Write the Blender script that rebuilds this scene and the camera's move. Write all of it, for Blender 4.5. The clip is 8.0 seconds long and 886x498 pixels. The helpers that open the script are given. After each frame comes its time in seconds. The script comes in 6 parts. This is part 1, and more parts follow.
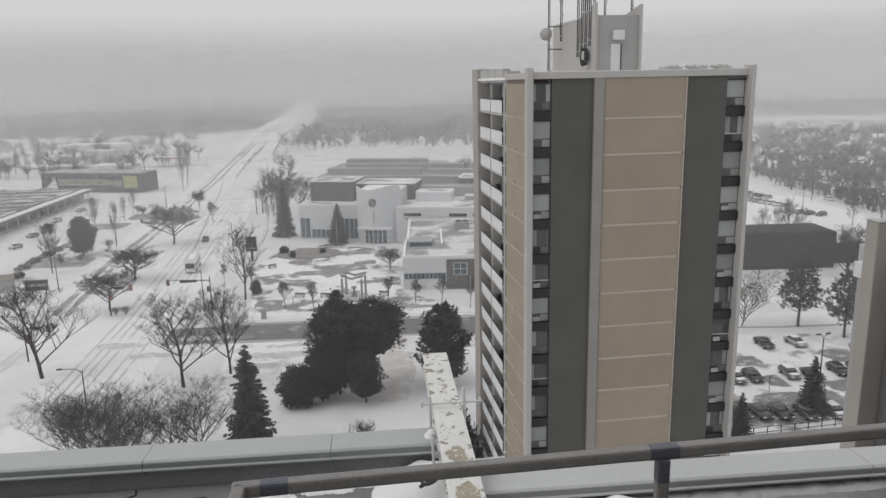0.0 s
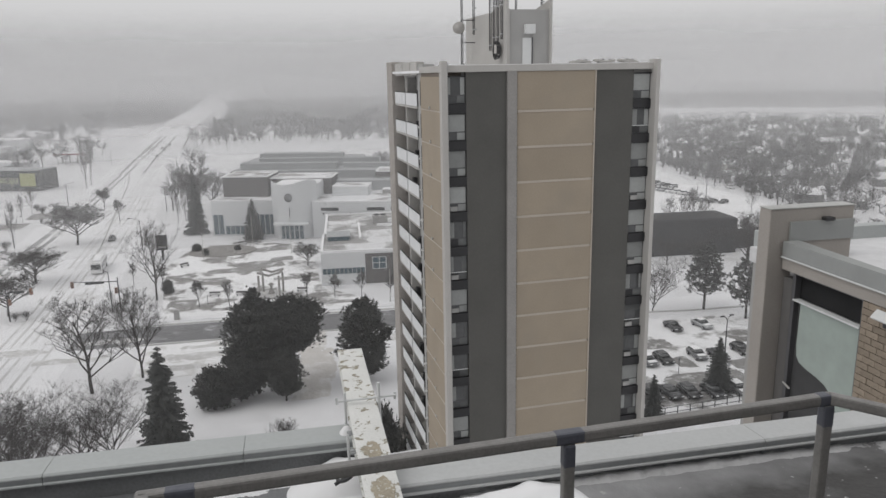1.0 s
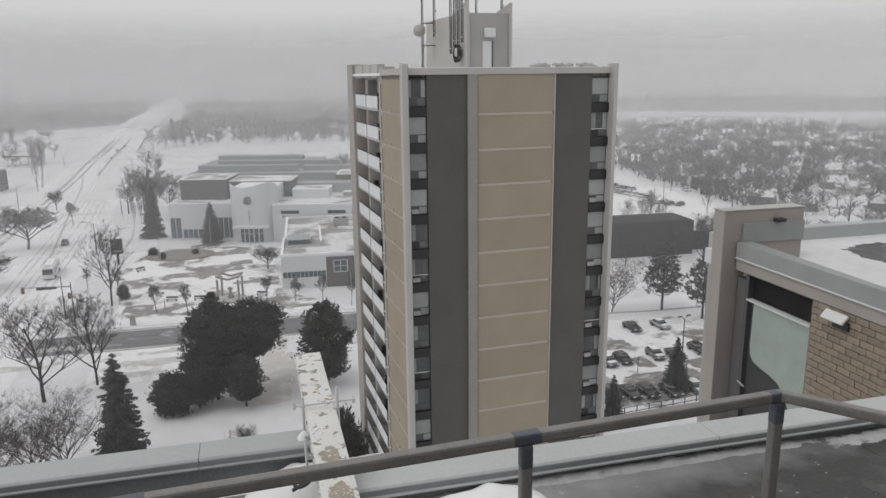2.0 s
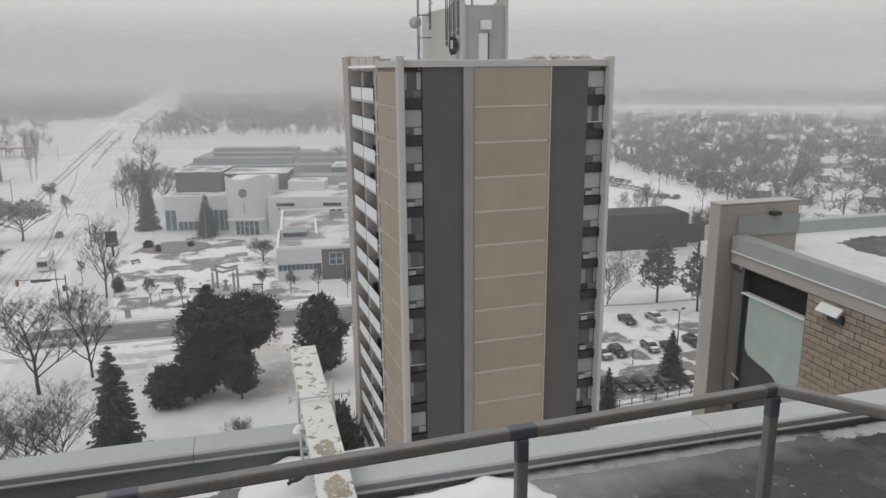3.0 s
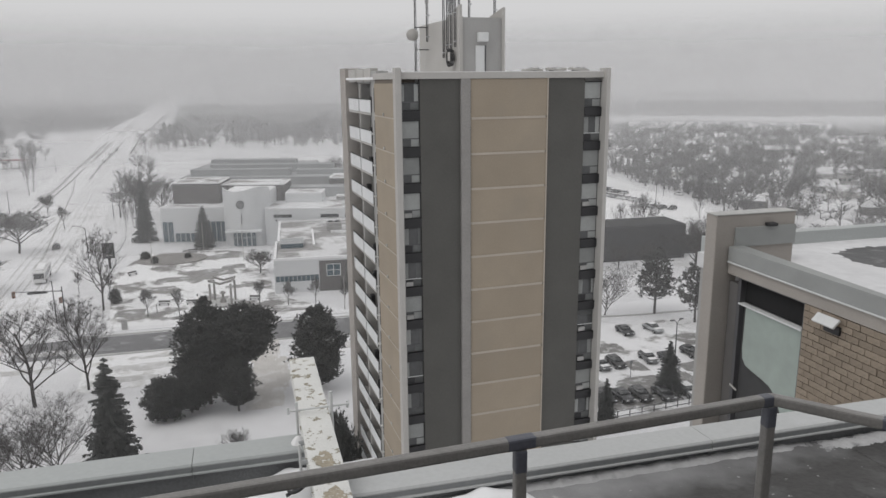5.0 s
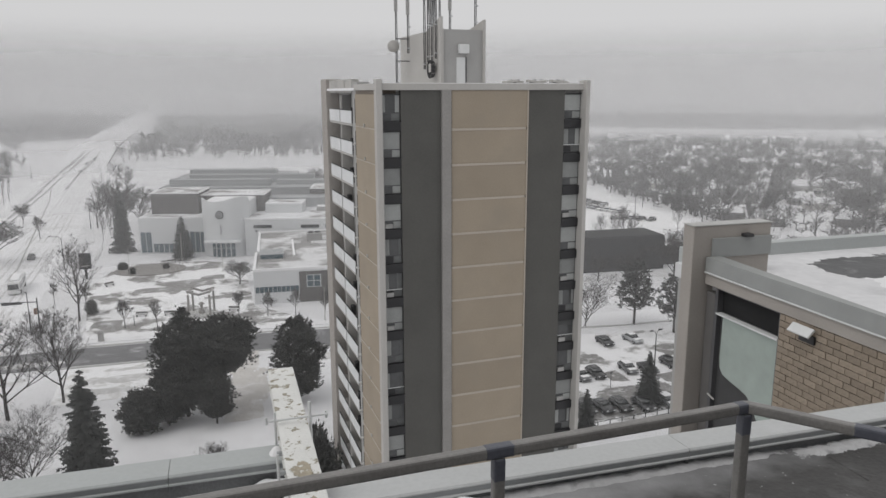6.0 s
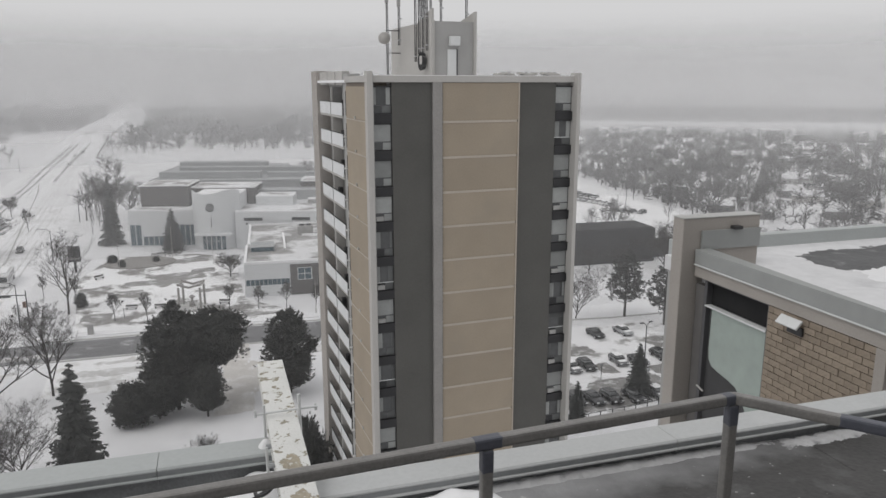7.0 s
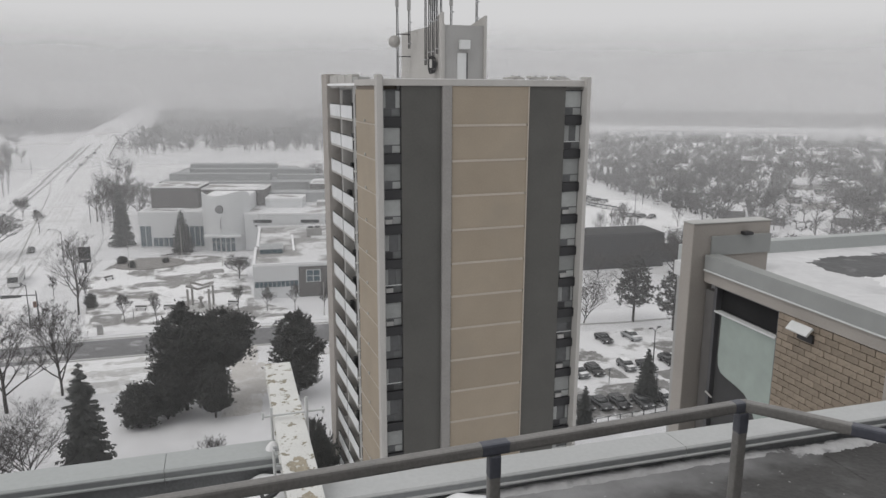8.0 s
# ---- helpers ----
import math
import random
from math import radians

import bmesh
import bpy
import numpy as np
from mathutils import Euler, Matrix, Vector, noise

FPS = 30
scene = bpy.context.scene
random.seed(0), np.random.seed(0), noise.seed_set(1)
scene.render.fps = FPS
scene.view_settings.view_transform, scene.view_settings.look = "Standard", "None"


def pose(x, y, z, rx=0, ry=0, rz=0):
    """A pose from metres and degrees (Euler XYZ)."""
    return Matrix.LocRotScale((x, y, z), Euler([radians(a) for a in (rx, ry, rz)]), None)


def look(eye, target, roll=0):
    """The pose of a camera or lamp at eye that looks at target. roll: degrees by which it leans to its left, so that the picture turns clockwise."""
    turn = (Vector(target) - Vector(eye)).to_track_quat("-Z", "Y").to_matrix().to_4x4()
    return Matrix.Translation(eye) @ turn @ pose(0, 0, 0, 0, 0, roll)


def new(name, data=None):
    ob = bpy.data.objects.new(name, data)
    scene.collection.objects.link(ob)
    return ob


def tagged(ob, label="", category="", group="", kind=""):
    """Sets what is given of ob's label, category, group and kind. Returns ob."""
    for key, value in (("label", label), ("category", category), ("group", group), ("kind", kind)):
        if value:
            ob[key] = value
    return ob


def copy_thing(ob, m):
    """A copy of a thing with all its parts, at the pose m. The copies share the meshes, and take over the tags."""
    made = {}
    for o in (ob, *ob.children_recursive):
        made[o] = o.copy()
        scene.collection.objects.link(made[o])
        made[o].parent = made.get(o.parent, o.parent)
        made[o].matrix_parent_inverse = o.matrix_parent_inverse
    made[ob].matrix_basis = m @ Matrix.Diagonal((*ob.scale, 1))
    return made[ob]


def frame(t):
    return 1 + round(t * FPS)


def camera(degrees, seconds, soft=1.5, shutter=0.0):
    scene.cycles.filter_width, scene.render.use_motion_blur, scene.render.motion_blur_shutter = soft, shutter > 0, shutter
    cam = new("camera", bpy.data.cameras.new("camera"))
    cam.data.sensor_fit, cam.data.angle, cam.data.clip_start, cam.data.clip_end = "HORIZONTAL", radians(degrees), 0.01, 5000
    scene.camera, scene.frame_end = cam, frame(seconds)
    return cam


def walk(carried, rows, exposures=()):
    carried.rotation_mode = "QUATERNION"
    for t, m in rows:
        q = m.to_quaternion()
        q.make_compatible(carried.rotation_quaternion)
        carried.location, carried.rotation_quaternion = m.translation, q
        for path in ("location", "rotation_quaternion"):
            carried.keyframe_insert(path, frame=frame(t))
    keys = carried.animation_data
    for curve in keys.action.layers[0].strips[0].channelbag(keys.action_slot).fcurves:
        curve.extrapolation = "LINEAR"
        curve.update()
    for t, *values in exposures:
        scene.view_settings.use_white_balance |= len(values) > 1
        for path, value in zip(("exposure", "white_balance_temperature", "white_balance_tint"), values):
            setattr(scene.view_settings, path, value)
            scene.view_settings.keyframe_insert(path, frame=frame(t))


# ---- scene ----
cam = camera(61.96, 8.0)
PATH = [
    (0, pose(-0.002, 0.002, 46.003, 77.382, 1.153, -5.276)),
    (0.5, pose(0.030, -0.007, 46.006, 76.906, 1.316, -8.420)),
    (1, pose(0.047, -0.019, 46.017, 76.734, 1.042, -11.704)),
    (1.5, pose(0.062, -0.017, 46.013, 77.086, 0.820, -13.950)),
    (3, pose(0.075, 0.008, 46.008, 76.338, 0.479, -14.970)),
    (3.5, pose(0.065, -0.010, 46.015, 76.815, 0.350, -14.567)),
    (4, pose(0.067, 0.009, 46.013, 76.839, 0.344, -14.445)),
    (5.5, pose(0.062, -0.030, 46.019, 77.623, 0.387, -15.957)),
    (6, pose(0.068, -0.035, 46.012, 78.032, 0.151, -16.628)),
    (6.5, pose(0.075, -0.043, 46.010, 77.947, 1.125, -16.295)),
    (7, pose(0.082, -0.033, 46.008, 77.460, 0.043, -17.298)),
    (7.5, pose(0.086, -0.023, 46.002, 76.607, 0.154, -16.996)),
    (8, pose(0.083, -0.025, 46.008, 77.723, -0.249, -16.563)),
]
walk(cam, PATH)

# ---- world and light: overcast winter sky ----
world = bpy.data.worlds.new("overcast")
scene.world = world
world.use_nodes = True
wn, wl = world.node_tree.nodes, world.node_tree.links
wn.clear()
w_out = wn.new("ShaderNodeOutputWorld")
w_bg = wn.new("ShaderNodeBackground")
w_sky = wn.new("ShaderNodeTexSky")
w_sky.sky_type = "NISHITA"
w_sky.sun_disc = False
w_sky.sun_elevation, w_sky.sun_rotation = radians(52), radians(255)
w_bw = wn.new("ShaderNodeRGBToBW")
w_geo = wn.new("ShaderNodeTexCoord")
w_sep = wn.new("ShaderNodeSeparateXYZ")
w_ramp = wn.new("ShaderNodeValToRGB")
w_ramp.color_ramp.elements[0].position, w_ramp.color_ramp.elements[0].color = 0.0, (0.62, 0.618, 0.621, 1)
w_ramp.color_ramp.elements[1].position, w_ramp.color_ramp.elements[1].color = 1.0, (1.12, 1.117, 1.127, 1)
w_low = w_ramp.color_ramp.elements.new(0.09)
w_low.color = (0.93, 0.927, 0.937, 1)
w_mix = wn.new("ShaderNodeMixRGB")
w_mix.inputs[0].default_value = 0.02
wl.new(w_geo.outputs["Generated"], w_sep.inputs[0])
wl.new(w_sep.outputs["Z"], w_ramp.inputs[0])
wl.new(w_sky.outputs[0], w_bw.inputs[0])
wl.new(w_ramp.outputs[0], w_mix.inputs[1])
wl.new(w_bw.outputs[0], w_mix.inputs[2])
wl.new(w_mix.outputs[0], w_bg.inputs[0])
w_bg.inputs[1].default_value = 0.63
wl.new(w_bg.outputs[0], w_out.inputs[0])

sun_data = bpy.data.lights.new("sun", "SUN")
sun_data.energy, sun_data.angle, sun_data.color = 0.66, radians(40), (1.0, 0.98, 0.95)
sun = new("sun", sun_data)
sun.matrix_world = look((0, 0, 300), (230, 60, 0))
scene.view_settings.exposure = 0.0


# ---- materials ----
def mat(name, color, rough=0.8, var=0.12, scale=3.0, fine=40.0, bump=0.15, metal=0.0, tint=None, patch=0.0, patch_scale=0.6, patch_sharp=0.06, per_piece=0.0, coat=0.0):
    """A surface with variation at two scales, optional patches of a second colour, and fine relief."""
    m = bpy.data.materials.new(name)
    m.use_nodes = True
    nt = m.node_tree
    n, l = nt.nodes, nt.links
    b = n["Principled BSDF"]
    tc = n.new("ShaderNodeTexCoord")
    big = n.new("ShaderNodeTexNoise")
    big.inputs["Scale"].default_value, big.inputs["Detail"].default_value = scale, 5
    small = n.new("ShaderNodeTexNoise")
    small.inputs["Scale"].default_value, small.inputs["Detail"].default_value = fine, 4
    for q in (big, small):
        l.new(tc.outputs["Object"], q.inputs["Vector"])
    add = n.new("ShaderNodeMath")
    add.operation = "ADD"
    l.new(big.outputs["Fac"], add.inputs[0])
    l.new(small.outputs["Fac"], add.inputs[1])
    rng = n.new("ShaderNodeMapRange")
    rng.inputs["From Min"].default_value, rng.inputs["From Max"].default_value = 0.65, 1.35
    rng.inputs["To Min"].default_value, rng.inputs["To Max"].default_value = 1 - var, 1 + var
    l.new(add.outputs[0], rng.inputs["Value"])
    value = rng.outputs[0]
    if per_piece:
        oi = n.new("ShaderNodeObjectInfo")
        pr = n.new("ShaderNodeMapRange")
        pr.inputs["To Min"].default_value, pr.inputs["To Max"].default_value = 1 - per_piece, 1 + per_piece
        l.new(oi.outputs["Random"], pr.inputs["Value"])
        mu = n.new("ShaderNodeMath")
        mu.operation = "MULTIPLY"
        l.new(value, mu.inputs[0])
        l.new(pr.outputs[0], mu.inputs[1])
        value = mu.outputs[0]
    mul = n.new("ShaderNodeVectorMath")
    mul.operation = "SCALE"
    mul.inputs[0].default_value = color
    l.new(value, mul.inputs["Scale"])
    col = mul.outputs[0]
    if tint is not None:
        pn = n.new("ShaderNodeTexNoise")
        pn.inputs["Scale"].default_value, pn.inputs["Detail"].default_value, pn.inputs["Roughness"].default_value = patch_scale, 8, 0.62
        l.new(tc.outputs["Object"], pn.inputs["Vector"])
        pr = n.new("ShaderNodeMapRange")
        pr.inputs["From Min"].default_value, pr.inputs["From Max"].default_value = patch, patch + patch_sharp
        l.new(pn.outputs["Fac"], pr.inputs["Value"])
        mx = n.new("ShaderNodeMixRGB")
        l.new(pr.outputs[0], mx.inputs[0])
        l.new(col, mx.inputs[1])
        mx.inputs[2].default_value = (*tint, 1)
        col = mx.outputs[0]
    l.new(col, b.inputs["Base Color"])
    b.inputs["Roughness"].default_value, b.inputs["Metallic"].default_value = rough, metal
    b.inputs["Coat Weight"].default_value = coat
    if bump:
        bp = n.new("ShaderNodeBump")
        bp.inputs["Strength"].default_value, bp.inputs["Distance"].default_value = bump, 0.02
        l.new(small.outputs["Fac"], bp.inputs["Height"])
        l.new(bp.outputs[0], b.inputs["Normal"])
    return m


SNOW = mat("snow", (0.82, 0.82, 0.83), 0.9, 0.05, 0.05, 0.6, 0.3)
SNOW_GROUND = mat("trodden_snow", (0.72, 0.72, 0.735), 0.9, 0.08, 0.04, 0.3, 0.4, tint=(0.52, 0.515, 0.515), patch=0.56, patch_scale=0.06, patch_sharp=0.25)
SNOW_DIRTY = mat("wind_scoured_snow", (0.76, 0.765, 0.78), 0.9, 0.08, 0.15, 2.0, 0.3, tint=(0.3, 0.29, 0.28), patch=0.475, patch_scale=0.14, patch_sharp=0.12)
ROAD_SNOW = mat("snowy_asphalt", (0.79, 0.79, 0.805), 0.85, 0.07, 0.1, 1.5, 0.2, tint=(0.5, 0.49, 0.49), patch=0.56, patch_scale=0.08, patch_sharp=0.2)
ASPHALT = mat("wet_asphalt", (0.16, 0.16, 0.165), 0.6, 0.2, 0.2, 8.0, 0.2, tint=(0.5, 0.505, 0.51), patch=0.545, patch_scale=0.22, patch_sharp=0.16)
TRACK = mat("wheel_rut", (0.33, 0.33, 0.33), 0.7, 0.2, 0.4, 6.0, 0.2, tint=(0.76, 0.76, 0.77), patch=0.53, patch_scale=0.12, patch_sharp=0.12)
KERB = mat("kerb_concrete", (0.45, 0.45, 0.44), 0.85, 0.15, 1.0, 12.0, 0.2)
CONC_WHITE = mat("painted_concrete", (0.44, 0.428, 0.41), 0.75, 0.07, 0.4, 8.0, 0.1)
CONC_GREY = mat("grey_concrete", (0.36, 0.357, 0.35), 0.8, 0.1, 0.5, 10.0, 0.15)
PIER_BEIGE = mat("stucco_beige", (0.35, 0.325, 0.3), 0.85, 0.1, 1.2, 60.0, 0.25)
PANEL_BEIGE = mat("beige_panel", (0.328, 0.278, 0.217), 0.85, 0.09, 0.3, 9.0, 0.15, per_piece=0.05, tint=(0.3, 0.262, 0.212), patch=0.5, patch_scale=0.35, patch_sharp=0.3)
SEAM_PALE = mat("pale_joint_strip", (0.45, 0.4, 0.345), 0.8, 0.08, 0.5, 8.0, 0.1)
CLAD_DARK = mat("dark_grey_cladding", (0.094, 0.092, 0.086), 0.75, 0.16, 0.3, 14.0, 0.2)
SPANDREL = mat("black_spandrel", (0.02, 0.02, 0.022), 0.4, 0.2, 1.0, 10.0, 0.05)
FRAME_DARK = mat("dark_window_frame", (0.09, 0.09, 0.095), 0.5, 0.1, 2.0, 20.0, 0.05)
FRAME_WHITE = mat("white_window_frame", (0.65, 0.66, 0.66), 0.5, 0.06, 2.0, 20.0, 0.05)
GLASS_GREY = mat("window_glass_grey", (0.07, 0.073, 0.075), 0.12, 0.2, 0.7, 3.0, 0.0, coat=0.4)
GLASS_BLUE = mat("tinted_glazing", (0.075, 0.11, 0.13), 0.1, 0.25, 0.3, 2.0, 0.0, coat=0.4)
CURTAIN = mat("pale_curtain", (0.31, 0.32, 0.315), 0.9, 0.1, 2.0, 12.0, 0.3, per_piece=0.2)
CURTAIN_DARK = mat("grey_blind", (0.13, 0.135, 0.135), 0.9, 0.15, 2.0, 12.0, 0.3, per_piece=0.3)
BALC_WHITE = mat("white_balcony_panel", (0.68, 0.69, 0.7), 0.6, 0.05, 0.6, 8.0, 0.05)
BALC_DARK = mat("balcony_recess", (0.2, 0.2, 0.2), 0.8, 0.2, 0.6, 8.0, 0.1)
METAL_GREY = mat("galvanised_metal", (0.45, 0.46, 0.47), 0.45, 0.1, 4.0, 60.0, 0.05, metal=0.6)
METAL_DARK = mat("dark_metal", (0.05, 0.05, 0.052), 0.55, 0.15, 3.0, 30.0, 0.05, metal=0.3)
CAP_METAL = mat("pale_green_flashing", (0.415, 0.435, 0.433), 0.5, 0.06, 1.2, 30.0, 0.05)
CAP_SNOWY = mat("snow_dusted_flashing", (0.47, 0.48, 0.48), 0.6, 0.07, 1.2, 30.0, 0.08, tint=(0.56, 0.565, 0.57), patch=0.55, patch_scale=1.5, patch_sharp=0.2)
CAP_LIP = mat("flashing_lip", (0.23, 0.24, 0.245), 0.55, 0.08, 1.5, 30.0, 0.05)
MEMBRANE = mat("roof_membrane", (0.2, 0.205, 0.21), 0.6, 0.2, 2.0, 50.0, 0.3)
ROOF_WET = mat("wet_snowy_roof", (0.062, 0.061, 0.06), 0.55, 0.3, 1.5, 30.0, 0.3, tint=(0.15, 0.15, 0.152), patch=0.52, patch_scale=0.9, patch_sharp=0.2)
RAIL = mat("painted_rail_grey", (0.205, 0.198, 0.19), 0.38, 0.18, 6.0, 70.0, 0.1)
RAIL_BLUE = mat("rail_navy_tape", (0.095, 0.1, 0.122), 0.42, 0.15, 8.0, 50.0, 0.08)
PAINT_PEEL = mat("peeling_white_paint", (0.7, 0.7, 0.68), 0.75, 0.08, 5.0, 60.0, 0.4, tint=(0.3, 0.275, 0.215), patch=0.57, patch_scale=15.0, patch_sharp=0.012)
RUST = mat("bare_primer_patch", (0.36, 0.32, 0.25), 0.85, 0.25, 9.0, 60.0, 0.3, tint=(0.62, 0.61, 0.58), patch=0.58, patch_scale=30.0, patch_sharp=0.02)
BRICK = mat("buff_brick", (0.285, 0.235, 0.185), 0.9, 0.14, 5.0, 70.0, 0.4, per_piece=0.14, tint=(0.2, 0.165, 0.135), patch=0.55, patch_scale=7.0, patch_sharp=0.2)
MORTAR = mat("mortar", (0.18, 0.155, 0.13), 0.95, 0.12, 6.0, 60.0, 0.3)
PANE_PALE = mat("pale_green_pane", (0.31, 0.365, 0.335), 0.12, 0.1, 1.2, 5.0, 0.0, tint=(0.05, 0.05, 0.05), patch=0.72, patch_scale=0.5, patch_sharp=0.05, coat=0.3)
DARK_VOID = mat("unlit_opening", (0.012, 0.012, 0.013), 0.9, 0.2, 2.0, 10.0, 0.0)
BARK = mat("bark", (0.06, 0.055, 0.053), 0.95, 0.25, 1.0, 9.0, 0.5)
TWIG = mat("bare_twigs", (0.064, 0.06, 0.058), 0.95, 0.25, 0.6, 5.0, 0.2)
NEEDLE = mat("spruce_needles", (0.066, 0.069, 0.066), 0.85, 0.4, 0.8, 6.0, 0.2)
NEEDLE_PINE = mat("pine_needles", (0.066, 0.068, 0.064), 0.85, 0.4, 0.8, 6.0, 0.2)
WOOD_FAR = mat("distant_woods", (0.075, 0.073, 0.072), 0.95, 0.3, 0.05, 0.5, 0.0)
BRICK_FAR = mat("brown_brickwork", (0.13, 0.125, 0.122), 0.9, 0.1, 0.3, 5.0, 0.2)
CIVIC_WHITE = mat("white_stone_cladding", (0.64, 0.65, 0.66), 0.7, 0.05, 0.25, 4.0, 0.1)
CIVIC_GREY = mat("grey_metal_roof", (0.36, 0.37, 0.375), 0.7, 0.08, 0.2, 3.0, 0.1)
# dark masonry; also colours the panel that imitates the unlit wing room
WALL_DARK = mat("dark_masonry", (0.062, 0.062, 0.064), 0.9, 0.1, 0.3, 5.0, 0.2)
BANNER = mat("dark_banner", (0.03, 0.04, 0.042), 0.6, 0.1, 0.4, 5.0, 0.05)
SIGN_GREEN = mat("lime_sign_panel", (0.36, 0.37, 0.15), 0.6, 0.08, 0.5, 5.0, 0.05)
LETTER = mat("cream_lettering", (0.62, 0.62, 0.42), 0.6, 0.05, 1.0, 5.0, 0.0)
ORANGE = mat("signal_housing", (0.2, 0.11, 0.075), 0.6, 0.1, 2.0, 10.0, 0.05)
RED = mat("dull_red", (0.3, 0.06, 0.06), 0.6, 0.1, 1.0, 10.0, 0.05)
TYRE = mat("tyre_rubber", (0.02, 0.02, 0.02), 0.9, 0.1, 3.0, 20.0, 0.1)
PAINTS = [mat("car_paint_" + nm, c, 0.3, 0.05, 0.8, 10.0, 0.0, coat=0.5) for nm, c in (
    ("charcoal", (0.03, 0.031, 0.034)), ("silver", (0.35, 0.36, 0.37)), ("black", (0.012, 0.012, 0.013)), ("grey", (0.13, 0.135, 0.14)), ("white", (0.7, 0.7, 0.7)))]


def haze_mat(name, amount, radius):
    """A translucent sheet that stands in for haze: mostly clear, the rest scatters daylight both ways."""
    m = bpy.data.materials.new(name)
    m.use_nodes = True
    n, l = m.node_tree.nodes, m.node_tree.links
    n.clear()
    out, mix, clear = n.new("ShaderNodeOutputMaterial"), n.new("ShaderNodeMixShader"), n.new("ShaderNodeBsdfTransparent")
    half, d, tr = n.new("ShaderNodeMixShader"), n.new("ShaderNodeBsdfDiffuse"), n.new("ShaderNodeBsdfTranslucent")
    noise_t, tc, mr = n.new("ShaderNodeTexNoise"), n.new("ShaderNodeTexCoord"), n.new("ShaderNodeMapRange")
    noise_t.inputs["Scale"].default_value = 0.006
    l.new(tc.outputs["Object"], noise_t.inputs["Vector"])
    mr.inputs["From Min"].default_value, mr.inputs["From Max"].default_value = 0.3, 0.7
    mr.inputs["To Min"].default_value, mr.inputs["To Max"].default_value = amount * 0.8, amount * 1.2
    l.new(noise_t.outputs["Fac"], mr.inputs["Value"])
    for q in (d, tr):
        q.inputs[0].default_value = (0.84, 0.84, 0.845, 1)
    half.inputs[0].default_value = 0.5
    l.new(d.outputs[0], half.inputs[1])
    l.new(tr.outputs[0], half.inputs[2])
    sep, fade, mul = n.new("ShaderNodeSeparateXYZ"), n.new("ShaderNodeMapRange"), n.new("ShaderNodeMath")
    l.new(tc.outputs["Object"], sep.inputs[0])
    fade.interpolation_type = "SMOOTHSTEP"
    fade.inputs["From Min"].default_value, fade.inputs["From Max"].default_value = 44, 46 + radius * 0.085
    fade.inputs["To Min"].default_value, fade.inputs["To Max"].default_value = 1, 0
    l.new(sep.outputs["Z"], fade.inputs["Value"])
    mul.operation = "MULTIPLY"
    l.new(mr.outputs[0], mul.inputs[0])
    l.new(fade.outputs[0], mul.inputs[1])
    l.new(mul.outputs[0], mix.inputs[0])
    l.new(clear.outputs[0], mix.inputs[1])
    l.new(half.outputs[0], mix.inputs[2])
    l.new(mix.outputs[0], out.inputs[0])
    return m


# ---- mesh helpers ----
def mesh_of(name, verts, faces, material, smooth=False):
    me = bpy.data.meshes.new(name)
    me.from_pydata(verts, [], faces)
    me.update()
    me.materials.append(material)
    if smooth:
        me.shade_smooth()
    return me


def child(name, me, parent, label="", m=None):
    ob = new(name, me)
    ob.parent = parent
    if m is not None:
        ob.matrix_basis = m
    if label:
        ob["label"] = label
    return ob


def part(name, bm, material, parent, label="", smooth=False):
    me = bpy.data.meshes.new(name)
    bm.normal_update()
    bm.to_mesh(me)
    bm.free()
    me.materials.append(material)
    if smooth:
        me.shade_smooth()
    return child(name, me, parent, label)


def box(x0, x1, y0, y1, z0, z1, bevel=0.0, bm=None, m=None):
    """A box, with its edges rounded by bevel, added to bm."""
    made = bmesh.new()
    bmesh.ops.create_cube(made, size=1)
    bmesh.ops.scale(made, vec=(x1 - x0, y1 - y0, z1 - z0), verts=made.verts)
    bmesh.ops.translate(made, vec=((x0 + x1) / 2, (y0 + y1) / 2, (z0 + z1) / 2), verts=made.verts)
    if bevel:
        bmesh.ops.bevel(made, geom=made.edges[:], offset=bevel, segments=2, affect="EDGES", profile=0.6)
    if m is not None:
        bmesh.ops.transform(made, matrix=m, verts=made.verts)
    if bm is None:
        return made
    tmp = bpy.data.meshes.new("tmp")
    made.to_mesh(tmp)
    made.free()
    bm.from_mesh(tmp)
    bpy.data.meshes.remove(tmp)
    return bm


def tube(points, radii, sides=8, bm=None):
    """A tapered tube along points."""
    bm = bm or bmesh.new()
    rings = []
    pts = [Vector(p) for p in points]
    for i, p in enumerate(pts):
        way = (pts[min(i + 1, len(pts) - 1)] - pts[max(i - 1, 0)]).normalized()
        ref = Vector((0, 0, 1)) if abs(way.z) < 0.9 else Vector((1, 0, 0))
        a = way.cross(ref).normalized()
        b = way.cross(a)
        r = radii[i] if isinstance(radii, (list, tuple)) else radii
        rings.append([bm.verts.new(p + (a * math.cos(2 * math.pi * k / sides) + b * math.sin(2 * math.pi * k / sides)) * r) for k in range(sides)])
    for r0, r1 in zip(rings, rings[1:]):
        for k in range(sides):
            bm.faces.new((r0[k], r0[(k + 1) % sides], r1[(k + 1) % sides], r1[k]))
    bm.faces.new(rings[0][::-1])
    bm.faces.new(rings[-1])
    return bm


def prism(outline, z0, z1, bm=None):
    """An upright block over a plan outline (counter-clockwise)."""
    bm = bm or bmesh.new()
    lo = [bm.verts.new((x, y, z0)) for x, y in outline]
    hi = [bm.verts.new((x, y, z1)) for x, y in outline]
    n = len(outline)
    for i in range(n):
        bm.faces.new((lo[i], lo[(i + 1) % n], hi[(i + 1) % n], hi[i]))
    bm.faces.new(lo[::-1])
    bm.faces.new(hi)
    return bm


